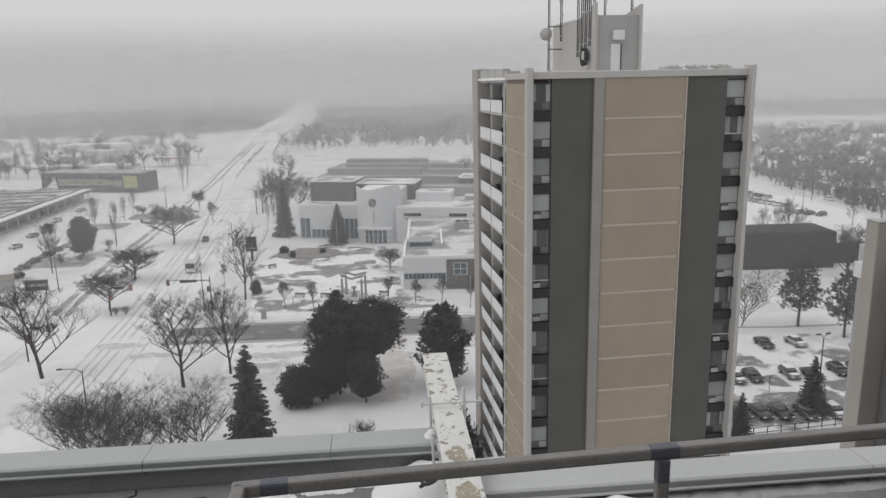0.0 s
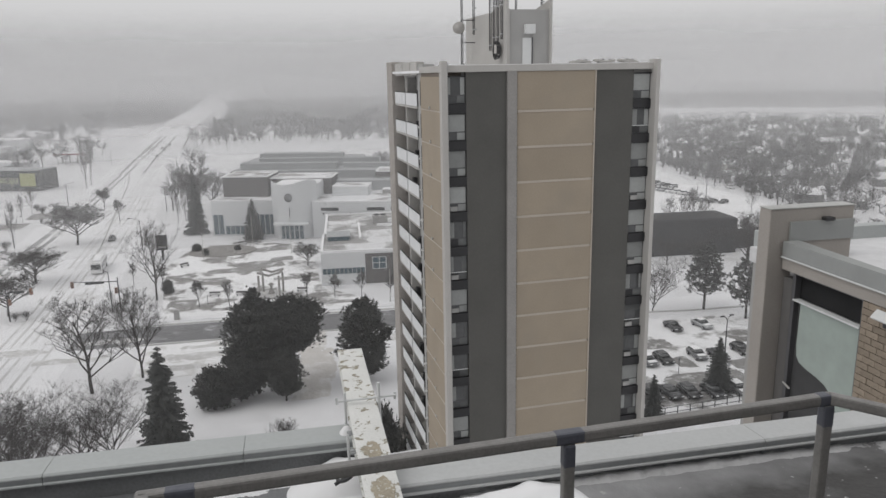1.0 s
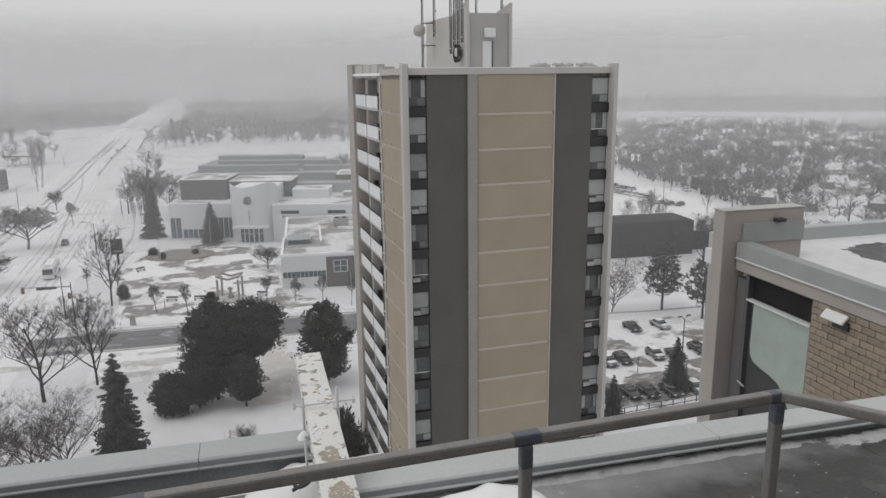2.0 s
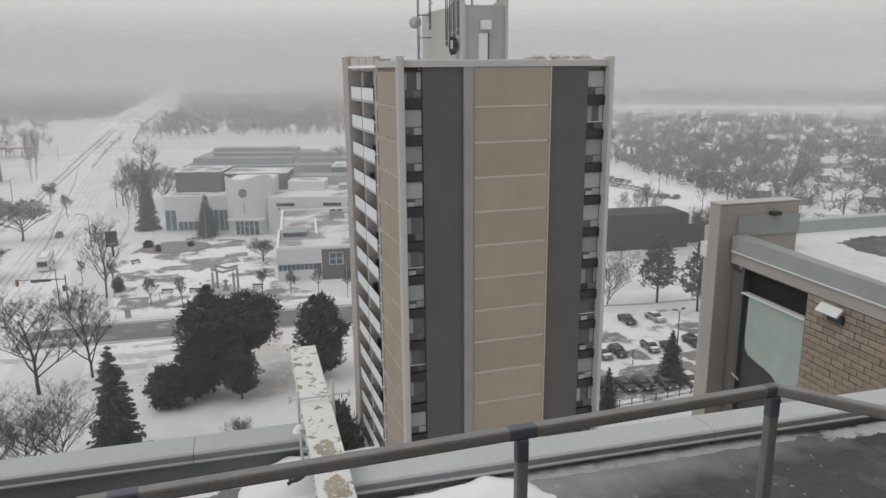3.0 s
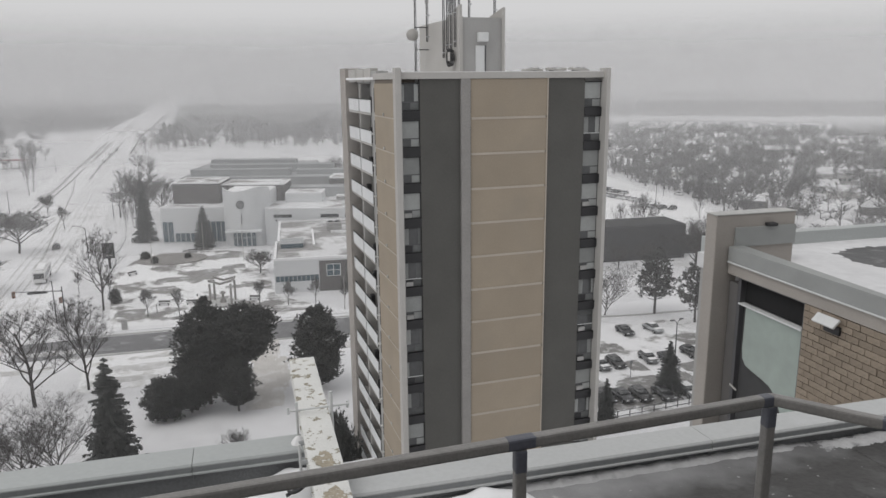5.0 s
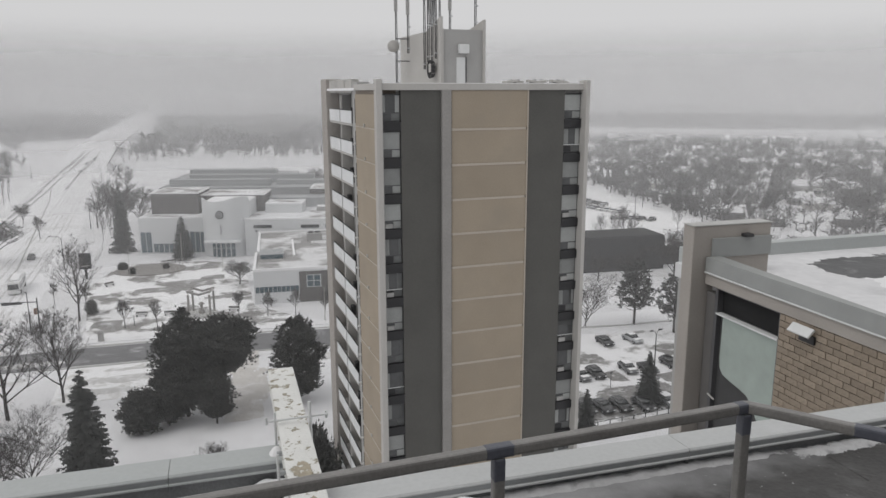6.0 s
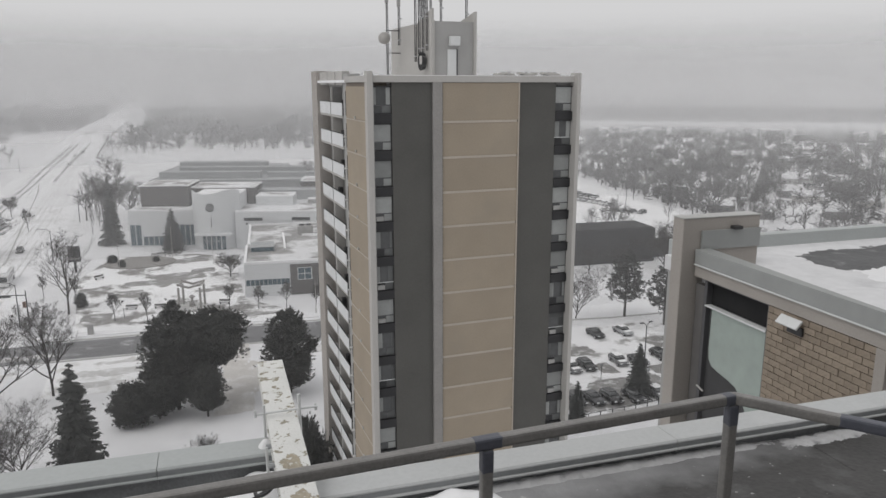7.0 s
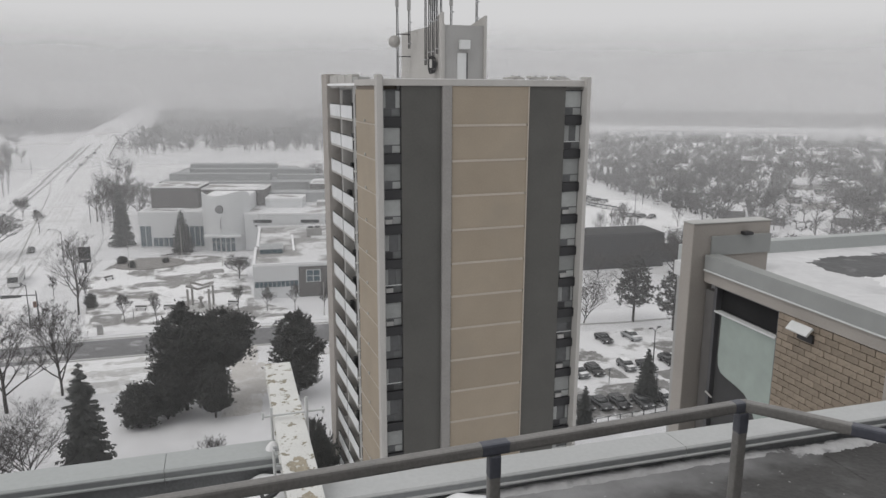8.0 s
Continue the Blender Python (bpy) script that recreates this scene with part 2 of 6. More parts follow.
def thing(name, x, y, z, rz, label, category, group="", kind=""):
    ob = new(name)
    ob.matrix_world = pose(x, y, z, 0, 0, rz)
    return tagged(ob, label, category, group, kind)


def structure(name, bm, material, label, category, smooth=False):
    me = bpy.data.meshes.new(name)
    bm.normal_update()
    bm.to_mesh(me)
    bm.free()
    me.materials.append(material)
    if smooth:
        me.shade_smooth()
    return tagged(new(name, me), label, category, "", "structure")


# ---- ground, roads ----
gx = [-3000, -1200, -600, -300, -200, -150, -120, -100, -80, -60, -40, -20, 0, 20, 40, 60, 80, 100, 120, 150, 200, 300, 600, 1200, 3000]
gy = [-600, -200, -60, 0, 30, 60, 80, 100, 120, 140, 160, 180, 200, 230, 260, 300, 360, 450, 600, 900, 1400, 2200, 3600]
gv = [(x, y, -0.03 + 0.0 * x) for y in gy for x in gx]
gf = [(j * len(gx) + i, j * len(gx) + i + 1, (j + 1) * len(gx) + i + 1, (j + 1) * len(gx) + i) for j in range(len(gy) - 1) for i in range(len(gx) - 1)]
tagged(new("ground", mesh_of("ground", gv, gf, SNOW_GROUND)), "open snow-covered ground reaching to the hazy horizon", "ground", "", "structure")


def strip(centre, widths, z=0.0, thick=0.02):
    """A ribbon of road along centre points (x, y, z), with a little thickness and its edges down to the ground."""
    bm = bmesh.new()
    left, right = [], []
    pts = [Vector(p) for p in centre]
    for i, p in enumerate(pts):
        way = (pts[min(i + 1, len(pts) - 1)] - pts[max(i - 1, 0)])
        way.z = 0
        way.normalize()
        side = Vector((-way.y, way.x, 0))
        w = widths[i] if isinstance(widths, (list, tuple)) else widths
        left.append((p + side * w / 2, p + side * (w / 2 + p.z * 1.8 + 0.01)))
        right.append((p - side * w / 2, p - side * (w / 2 + p.z * 1.8 + 0.01)))
    rows = []
    for (l, lo), (r, ro) in zip(left, right):
        rows.append([bm.verts.new((lo.x, lo.y, -0.05)), bm.verts.new((l.x, l.y, l.z + z)), bm.verts.new((r.x, r.y, r.z + z)), bm.verts.new((ro.x, ro.y, -0.05))])
    for a, b in zip(rows, rows[1:]):
        for k in range(3):
            bm.faces.new((a[k], a[k + 1], b[k + 1], b[k]))
    return bm


# avenue stations: distance north, west edge, east edge, height of the deck; the far part climbs over the highway
STATIONS = [(20, -71, -38, 0), (100, -71, -38, 0), (150, -73, -39.5, 0), (217, -79, -44, 0), (280, -84, -48.5, 0), (348, -89.5, -55, 0), (420, -95.5, -61.5, 0), (482, -100.6, -67.3, 0),
            (533.9, -104.6, -71.8, 0.6), (617.5, -109.2, -77.1, 2.5), (643.2, -108.3, -77.6, 4.5), (678.3, -107.7, -76.3, 7), (753.8, -109.5, -76.2, 9.5), (791.4, -109.7, -76.4, 10.2), (978.3, -116.2, -87.2, 10.2), (1957.5, -174, -146.7, 1.0)]
AVENUE = [((w + e) / 2, y, z) for y, w, e, z in STATIONS]


def avenue_edge(y, side):
    return float(np.interp(y, [q[0] for q in STATIONS], [q[2 if side > 0 else 1] for q in STATIONS]))


structure("road_avenue", strip(AVENUE, [e - w for y, w, e, z in STATIONS], 0.02), ROAD_SNOW, "wide snow-covered avenue climbing to a bridge", "road")
structure("road_cross_street", strip([(-41, 137.6, 0), (-26, 138.2, 0), (5, 137.5, 0), (30, 136, 0), (48, 134, 0)], 9.5, 0.03), ASPHALT, "half-cleared street with wet asphalt showing through snow", "road")
structure("road_cross_street_east", strip([(48, 134, 0), (75, 130.5, 0), (130, 129, 0), (300, 128, 0)], 8.5, 0.03), ROAD_SNOW, "snow-covered street east of the tower", "road")
structure("street_kerb", strip([(48, 129.6, 0), (75, 126.1, 0), (130, 124.6, 0)], 0.5, 0.14), KERB, "dark kerb swept bare along the snowy street", "kerb")
HIGHWAY = [(-1500, 930), (-322, 752), (-187, 715), (-36, 700), (200, 765), (432, 814), (612, 745), (1500, 420)]
structure("highway", strip([(x, y, 0) for x, y in HIGHWAY], 40, 0.03), ROAD_SNOW, "far highway as a pale band across the view", "road")
structure("road_cross_street_west", strip([(-260, 152, 0), (-60, 140, 0), (-41, 137.6, 0)], 9.5, 0.028), ROAD_SNOW, "snow-covered street west of the crossing", "road")
RUT = [(-68.0, 155.5, 0), (-72.0, 200.8, 0), (-73.6, 240.9, 0), (-76.6, 299.5, 0), (-83.7, 397.6, 0)]
for i, (x0, w) in enumerate(((-1.3, 1.7), (1.4, 1.3))):
    structure("wheel_rut", strip([(x + x0 + 0.4 * math.sin(y * 0.05 + i), y, z + 0.001) for x, y, z in RUT], [w, w, w, w * 0.7, w * 0.6], 0.045), TRACK, "slushy wheel rut worn into the road snow", "road")
PACKED = mat("packed_wheel_track", (0.58, 0.578, 0.58), 0.8, 0.12, 0.3, 4.0, 0.2, tint=(0.78, 0.78, 0.79), patch=0.49, patch_scale=0.09, patch_sharp=0.1)
for lane in (-0.3, 0.12, 0.22, 0.34):
    for off in (-0.85, 0.85):
        run = [((w + e) / 2 + lane * (e - w) + off + 0.35 * math.sin(y * 0.021 + lane * 9), y, z + 0.001) for y, w, e, z in STATIONS[1:9]]
        structure("packed_track", strip(run, 0.5, 0.034), PACKED, "packed grey tyre track along the snowy avenue", "road")
DECK = [(-83.7, 397.6, 0), (-90.5, 478.7, 0), (-98.0, 617.5, 2.5), (-95.9, 678.3, 7.0), (-97.1, 747.5, 9.5), (-103.5, 978, 10.2)]
for x0, w in ((-1.6, 1.5), (1.8, 1.0), (9.5, 1.2)):
    structure("lane_slush", strip([(x + x0, y, z + 0.001) for x, y, z in DECK], w, 0.06), TRACK, "bare dark lane strip on the bridge road", "road")
structure("median_kerb", strip([(-53.6, 205, 0), (-54.2, 217, 0), (-62.9, 279.5, 0), (-73.6, 357.5, 0), (-84, 415, 0)], 0.5, 0.12), KERB, "thin dark median kerb swept bare of snow", "kerb")
structure("bridge_barrier", tube([(e - 0.4, y, z + 0.55) for y, w, e, z in STATIONS[8:15]], 0.4, 6), BRICK_FAR, "low grey barrier along the climbing bridge road", "barrier")

# ---- distance haze: translucent sheets at set radii, more opaque farther out ----
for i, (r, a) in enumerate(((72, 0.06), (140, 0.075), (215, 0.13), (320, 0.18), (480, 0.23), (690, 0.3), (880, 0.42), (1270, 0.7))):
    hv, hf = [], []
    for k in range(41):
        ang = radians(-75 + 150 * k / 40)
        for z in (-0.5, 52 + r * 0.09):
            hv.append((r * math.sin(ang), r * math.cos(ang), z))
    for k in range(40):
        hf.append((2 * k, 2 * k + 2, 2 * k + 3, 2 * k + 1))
    veil = tagged(new("haze_sheet", mesh_of("haze_sheet", hv, hf, haze_mat("blowing_snow_%d" % i, a, r), True)), "thin translucent sheet standing in for distance haze", "haze", "", "stuff")

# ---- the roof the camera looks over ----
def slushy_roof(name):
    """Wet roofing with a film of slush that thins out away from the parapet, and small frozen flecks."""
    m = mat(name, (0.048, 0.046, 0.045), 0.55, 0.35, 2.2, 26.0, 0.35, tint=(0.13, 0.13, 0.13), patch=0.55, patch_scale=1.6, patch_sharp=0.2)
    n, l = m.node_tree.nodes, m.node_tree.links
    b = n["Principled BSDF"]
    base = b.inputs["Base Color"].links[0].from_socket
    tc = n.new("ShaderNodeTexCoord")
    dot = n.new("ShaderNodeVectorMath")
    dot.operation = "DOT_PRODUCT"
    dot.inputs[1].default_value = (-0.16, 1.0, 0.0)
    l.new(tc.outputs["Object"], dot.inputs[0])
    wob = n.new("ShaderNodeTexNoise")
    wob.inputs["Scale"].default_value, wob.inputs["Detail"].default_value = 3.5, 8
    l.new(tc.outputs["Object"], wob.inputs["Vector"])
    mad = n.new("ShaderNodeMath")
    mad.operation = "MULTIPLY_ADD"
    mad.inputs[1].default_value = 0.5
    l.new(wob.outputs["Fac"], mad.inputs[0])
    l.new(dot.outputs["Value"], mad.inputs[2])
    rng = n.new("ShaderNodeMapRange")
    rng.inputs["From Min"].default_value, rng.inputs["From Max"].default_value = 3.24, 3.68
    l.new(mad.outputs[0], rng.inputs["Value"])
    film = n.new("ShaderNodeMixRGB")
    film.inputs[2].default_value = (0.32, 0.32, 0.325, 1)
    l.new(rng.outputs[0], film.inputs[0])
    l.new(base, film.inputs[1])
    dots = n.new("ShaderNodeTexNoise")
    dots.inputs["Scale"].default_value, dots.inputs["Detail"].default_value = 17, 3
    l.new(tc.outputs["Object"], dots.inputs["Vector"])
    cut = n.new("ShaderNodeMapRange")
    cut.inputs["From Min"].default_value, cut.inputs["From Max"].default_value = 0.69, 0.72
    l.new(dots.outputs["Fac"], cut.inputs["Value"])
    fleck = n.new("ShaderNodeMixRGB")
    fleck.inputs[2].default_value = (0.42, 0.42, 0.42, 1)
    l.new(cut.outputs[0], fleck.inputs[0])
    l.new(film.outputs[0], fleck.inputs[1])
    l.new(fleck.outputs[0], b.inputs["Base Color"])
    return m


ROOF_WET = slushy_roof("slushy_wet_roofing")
WING_METAL = mat("weathered_coping_metal", (0.3, 0.31, 0.305), 0.5, 0.08, 0.8, 4.0, 0.03)
ROOF_DARK = mat("bare_wet_roofing", (0.075, 0.076, 0.078), 0.5, 0.3, 1.5, 20.0, 0.3, tint=(0.2, 0.2, 0.2), patch=0.56, patch_scale=2.5, patch_sharp=0.15)
SNOW_WING2 = mat("fresh_roof_snow", (0.76, 0.76, 0.77), 0.85, 0.06, 0.6, 8.0, 0.3)
WING_SNOW = mat("thin_wet_snow", (0.66, 0.66, 0.67), 0.7, 0.1, 0.5, 6.0, 0.3, tint=(0.42, 0.42, 0.43), patch=0.55, patch_scale=0.9, patch_sharp=0.3)
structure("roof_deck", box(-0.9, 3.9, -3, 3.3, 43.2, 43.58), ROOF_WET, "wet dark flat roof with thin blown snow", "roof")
structure("roof_deck_outer", box(-9, 0.36, 3.82, 4.45, 43.2, 43.5), MEMBRANE, "dark membrane strip of flat roof along the parapet", "roof")
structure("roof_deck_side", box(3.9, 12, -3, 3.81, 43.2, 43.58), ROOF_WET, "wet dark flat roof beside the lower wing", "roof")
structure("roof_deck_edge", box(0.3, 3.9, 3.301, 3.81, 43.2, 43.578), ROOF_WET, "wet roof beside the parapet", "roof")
structure("roof_deck_mid", box(-0.9, 0.299, 3.301, 3.81, 43.2, 43.5), MEMBRANE, "dark roof membrane with torn snow", "roof")
structure("roof_deck_west", box(-9, -0.91, -3, 3.81, 43.2, 43.5), MEMBRANE, "dark lapped roof membrane", "roof")
structure("wall_below_roof", box(-9, 12, -3, 3.7, 0, 43.19), CONC_GREY, "plain grey outer wall of the building underfoot", "wall")
structure("wall_below_roof_outer", box(-9, 0.34, 3.71, 4.4, 0, 43.18), CONC_GREY, "plain grey outer wall below the parapet", "wall")
structure("wall_penthouse", box(-9, 12, -3.4, -3.02, 43.2, 49.5), CONC_GREY, "plain wall behind the viewer", "wall")


def parapet(name, x0, x1, y0, y1, joints, label, metal=CAP_METAL):
    """A low parapet with a sloped sheet-metal cap, its dark lip and the joints between the sheets."""
    t = thing(name, 0, 0, 0, 0, label, "parapet", "", "structure")
    part("upstand", box(x0, x1, y0 + 0.03, y1 - 0.02, 43.4, 43.66), MEMBRANE, t, "dark membrane upstand")
    edges = [x0] + joints + [x1]
    for a, b in zip(edges, edges[1:]):
        bm = bmesh.new()
        prof = [(y1 + 0.02, 43.52), (y1 + 0.02, 43.7), (y0, 43.712), (y0 - 0.012, 43.7), (y0 - 0.012, 43.662), (y0 - 0.022, 43.655), (y0 - 0.022, 43.645), (y0 + 0.01, 43.645)]
        ends = [[bm.verts.new((x, y, z)) for y, z in prof] for x in (a + 0.002, b - 0.002)]
        n = len(prof)
        for k in range(n):
            bm.faces.new((ends[0][k], ends[0][(k + 1) % n], ends[1][(k + 1) % n], ends[1][k]))
        bm.faces.new(ends[0][::-1])
        bm.faces.new(ends[1])
        cap = part("cap_sheet", bm, metal, t, "pale green-grey metal cap")
        part("lip", box(a + 0.004, b - 0.004, y0 - 0.0155, y0 - 0.0125, 43.664, 43.694), CAP_LIP, cap, "darker grey inner lip")
    for j in joints:
        part("joint", box(j - 0.0015, j + 0.0015, y0 + 0.002, y1 + 0.015, 43.6, 43.698), CAP_LIP, t, "dark sheet joint")
    return t


parapet("parapet_outer", -9, 0.36, 4.43, 4.655, [-5.1, -3.9, -2.73, -1.55, -0.37], "low roof parapet with a pale metal cap in jointed sheets")
parapet("parapet_inner", 0.37, 12, 3.805, 4.02, [2.9, 5.3, 7.7], "nearer roof parapet with a pale metal cap and drifted snow", CAP_SNOWY)


def drift(name, x0, x1, y0, y1, z0, height, label, nx=46, ny=26, seed=0, mat_=SNOW, ragged=0.45, fine=0.0):
    """A soft heap or film that rises out of the surface at z0 with a ragged outline."""
    verts, faces = [], []
    sx, sy = (x1 - x0), (y1 - y0)
    k = 3.2 / max(min(sx, sy), 0.05)
    for j in range(ny + 1):
        for i in range(nx + 1):
            u, v = i / nx, j / ny
            x, y = x0 + sx * u, y0 + sy * v
            fall = (math.sin(math.pi * u) ** 0.6) * (math.sin(math.pi * v) ** 0.8)
            n1 = noise.noise((x * k * 0.45 + seed * 7.1, y * k * 0.45, seed))
            n2 = noise.noise((x * k * 1.6 + seed, y * k * 1.6, seed + 5.0))
            n3 = noise.noise((x * k * 4.3 + seed, y * k * 4.3, seed + 9.0)) + 0.6 * noise.noise((x * k * 9.5, y * k * 9.5, seed + 2.0))
            h = height * (fall * 1.35 - 0.35 + ragged * n1 + 0.4 * ragged * n2 + fine * n3)
            verts.append((x, y, z0 + max(h, -0.08)))
    for j in range(ny):
        for i in range(nx):
            q = j * (nx + 1) + i
            faces.append((q, q + 1, q + nx + 2, q + nx + 1))
    return tagged(new(name, mesh_of(name, verts, faces, mat_, True)), label, "snow", "", "stuff")


ROOF_SLUSH = mat("frozen_roof_slush", (0.44, 0.44, 0.445), 0.65, 0.12, 2.0, 20.0, 0.3, tint=(0.24, 0.24, 0.243), patch=0.54, patch_scale=5.0, patch_sharp=0.12)
drift("snow_drift", 0.42, 1.75, 3.3, 3.88, 43.57, 0.105, "smooth white snow drift against the parapet", seed=1)
drift("snow_film", 0.9, 3.7, 3.745, 3.89, 43.579, 0.022, "thin torn snow line lying along the parapet foot", seed=2, nx=220, ny=24, ragged=0.5, fine=0.12, mat_=ROOF_SLUSH)
drift("snow_film", 3.7, 4.6, 3.66, 3.82, 43.579, 0.014, "small torn snow patch lying along the parapet foot", seed=3, nx=110, ny=30, ragged=0.8, fine=0.4, mat_=ROOF_SLUSH)
drift("snow_drift", -0.2, 0.8, 3.45, 4.62, 43.485, 0.075, "low white snow lying under the steel beam", seed=4, nx=80, ny=80, fine=0.05)
drift("snow_drift", -0.16, 0.62, 3.95, 4.64, 43.485, 0.16, "snow bank sloping up to the parapet beside the beam", seed=5)
drift("snow_drift", 0.235, 0.35, 4.47, 4.6, 43.695, 0.06, "small rounded snow lump on the parapet cap", seed=6, ragged=0.1)
for k, (x, y, a, b) in enumerate(((-0.42, 4.3, 0.4, 0.13), (-0.7, 4.24, 0.25, 0.08), (-0.16, 4.34, 0.3, 0.1), (-0.3, 4.1, 0.5, 0.12))):
    drift("snow_patch", x - a / 2, x + a / 2, y - b / 2, y + b / 2, 43.5, 0.02, "thin torn patch of snow on the roof membrane", seed=8 + k, nx=70, ny=40, ragged=0.8, fine=0.25)
seam_bm = bmesh.new()
for pts in ([(-1.62, 4.45), (-1.6, 4.38), (-1.66, 4.34), (-1.62, 4.28), (-1.68, 4.2)], [(-1.62, 4.27), (-1.4, 4.28), (-1.15, 4.3)], [(-3.4, 4.33), (-2.6, 4.36), (-1.7, 4.345)], [(-0.37, 4.45), (-0.36, 4.36)]):
    for (xa, ya), (xb, yb) in zip(pts, pts[1:]):
        tube([(xa, ya, 43.503), (xb, yb, 43.503)], 0.006, 5, seam_bm)
tagged(new("roof_crack", bpy.data.meshes.new("roof_crack")), "dark cracks and lapped seams in the roof membrane", "roof seam", "", "structure")
seam_bm.to_mesh(bpy.data.meshes["roof_crack"])
seam_bm.free()
bpy.data.meshes["roof_crack"].materials.append(METAL_DARK)

# ---- guard rail: square tube on posts, taped at the joints ----
rail = thing("guard_rail", 0, 0, 0, 0, "grey painted square-tube guard rail with navy taped joints", "railing")


def bar(a, b, w, h, up=(0, 0, 1)):
    """A square tube with rounded edges from a to b."""
    a, b = Vector(a), Vector(b)
    d = b - a
    m = Matrix.Translation((a + b) / 2) @ d.to_track_quat("X", "Z").to_matrix().to_4x4()
    return box(-d.length / 2, d.length / 2, -w / 2, w / 2, -h / 2, h / 2, 0.012, None, m)


RZ = 44.51
part("top_rail", bar((-0.6, 2.605, RZ), (2.455, 2.76, RZ), 0.052, 0.052), RAIL, rail, "grey painted top tube")
part("top_rail", bar((2.435, 2.77, RZ), (3.9, 1.06, RZ), 0.052, 0.052), RAIL, rail, "grey painted top tube on the diagonal")
part("top_rail", bar((-0.57, 2.61, RZ), (-0.57, 0.2, RZ), 0.052, 0.052), RAIL, rail, "grey painted top tube coming back")
for x, y in ((1.126, 2.693), (2.432, 2.757), (-0.57, 2.605)):
    post = part("post", bar((x, y, 43.58), (x, y, RZ - 0.026), 0.052, 0.052), RAIL, rail, "grey square post")
    part("base_plate", box(x - 0.08, x + 0.08, y - 0.08, y + 0.08, 43.581, 43.592, 0.003), RAIL, post)
    part("tape_wrap", bar((x, y, RZ - 0.14), (x, y, RZ - 0.027), 0.0545, 0.0545), RAIL_BLUE, post, "navy tape round the joint")
for a, b in (((1.056, 2.689, RZ), (1.196, 2.696, RZ)), ((-0.5, 2.61, RZ), (-0.38, 2.616, RZ)), ((2.37, 2.7555, RZ), (2.44, 2.759, RZ)), ((2.74, 2.414, RZ), (2.92, 2.204, RZ))):
    part("tape_wrap", bar(a, b, 0.0545, 0.0545), RAIL_BLUE, rail, "navy tape round the tube")

# ---- steel outrigger beam, its paint peeling ----
beam = thing("outrigger_beam", 0.415, 0, 0, 0, "white steel outrigger beam with badly peeling paint, laid over the parapet", "beam")
part("web", box(-0.06, 0.06, 1.2, 5.75, 43.735, 43.81, 0.004), PAINT_PEEL, beam, "painted beam side")
part("top_flange", box(-0.1, 0.1, 1.2, 5.76, 43.812, 43.832, 0.004), PAINT_PEEL, beam, "peeling white top face")
part("bottom_flange", box(-0.1, 0.1, 1.2, 5.76, 43.715, 43.733, 0.004), PAINT_PEEL, beam, "painted lower face")
for k, (y, r) in enumerate(((4.02, 0.07), (3.58, 0.08), (3.1, 0.07))):
    bm = bmesh.new()
    ring = []
    for q in range(48):
        a = 2 * math.pi * q / 48
        rr = r * (0.85 + 0.35 * noise.noise((math.cos(a) * 1.5 + k * 3, math.sin(a) * 1.5, k)) + 0.28 * noise.noise((math.cos(a) * 6 + k, math.sin(a) * 6, k + 3)))
        ring.append(bm.verts.new((max(-0.09, min(0.09, rr * math.cos(a))), y + rr * 1.6 * math.sin(a), 43.834)))
    bm.faces.new(ring)
    ext = bmesh.ops.extrude_face_region(bm, geom=bm.faces[:])
    bmesh.ops.translate(bm, vec=(0, 0, 0.002), verts=[v for v in ext["geom"] if isinstance(v, bmesh.types.BMVert)])
    part("bare_patch", bm, RUST, beam, "brown primer where the paint has flaked away")
clamp = part("clamp_bar", tube([(-0.16, 4.7, 43.86), (0.24, 4.68, 43.875)], 0.008, 8), FRAME_WHITE, beam, "white clamp bar across the beam")
part("clamp_rod", tube([(-0.115, 4.7, 43.92), (-0.115, 4.69, 43.5)], 0.009, 8), FRAME_WHITE, beam, "threaded clamp rod")
part("clamp_rod", tube([(0.115, 4.68, 43.98), (0.118, 4.66, 43.5)], 0.011, 8), FRAME_WHITE, beam, "threaded clamp rod")
part("clamp_rod", tube([(-0.135, 4.25, 43.84), (-0.13, 4.2, 43.45)], 0.009, 8), FRAME_WHITE, beam, "threaded clamp rod")
for x in (-0.16, 0.24):
    part("clamp_end", tube([(x - 0.012, 4.7, 43.84), (x - 0.012, 4.7, 43.89)], 0.009, 8), FRAME_WHITE, beam)
for y in (4.15, 4.4):
    part("bolt", tube([(-0.13, y, 43.77), (-0.095, y, 43.77)], 0.016, 6), METAL_GREY, beam, "bolt head")
bm = bmesh.new()
loop = [(-0.17 + 0.055 * math.cos(a), 3.93 + 0.075 * math.sin(a), 43.76 + 0.03 * math.cos(a)) for a in [2 * math.pi * k / 20 for k in range(21)]]
tube(loop, 0.011, 8, bm)
part("shackle_ring", bm, METAL_DARK, beam, "dark steel ring shackle")
part("shackle_pin", tube([(-0.24, 3.9, 43.71), (-0.1, 3.96, 43.75)], 0.011, 8), METAL_DARK, beam)
part("tie_bar", tube([(0.1, 3.95, 43.78), (0.26, 3.94, 43.78)], 0.009, 8), METAL_DARK, beam, "short dark tie bar")

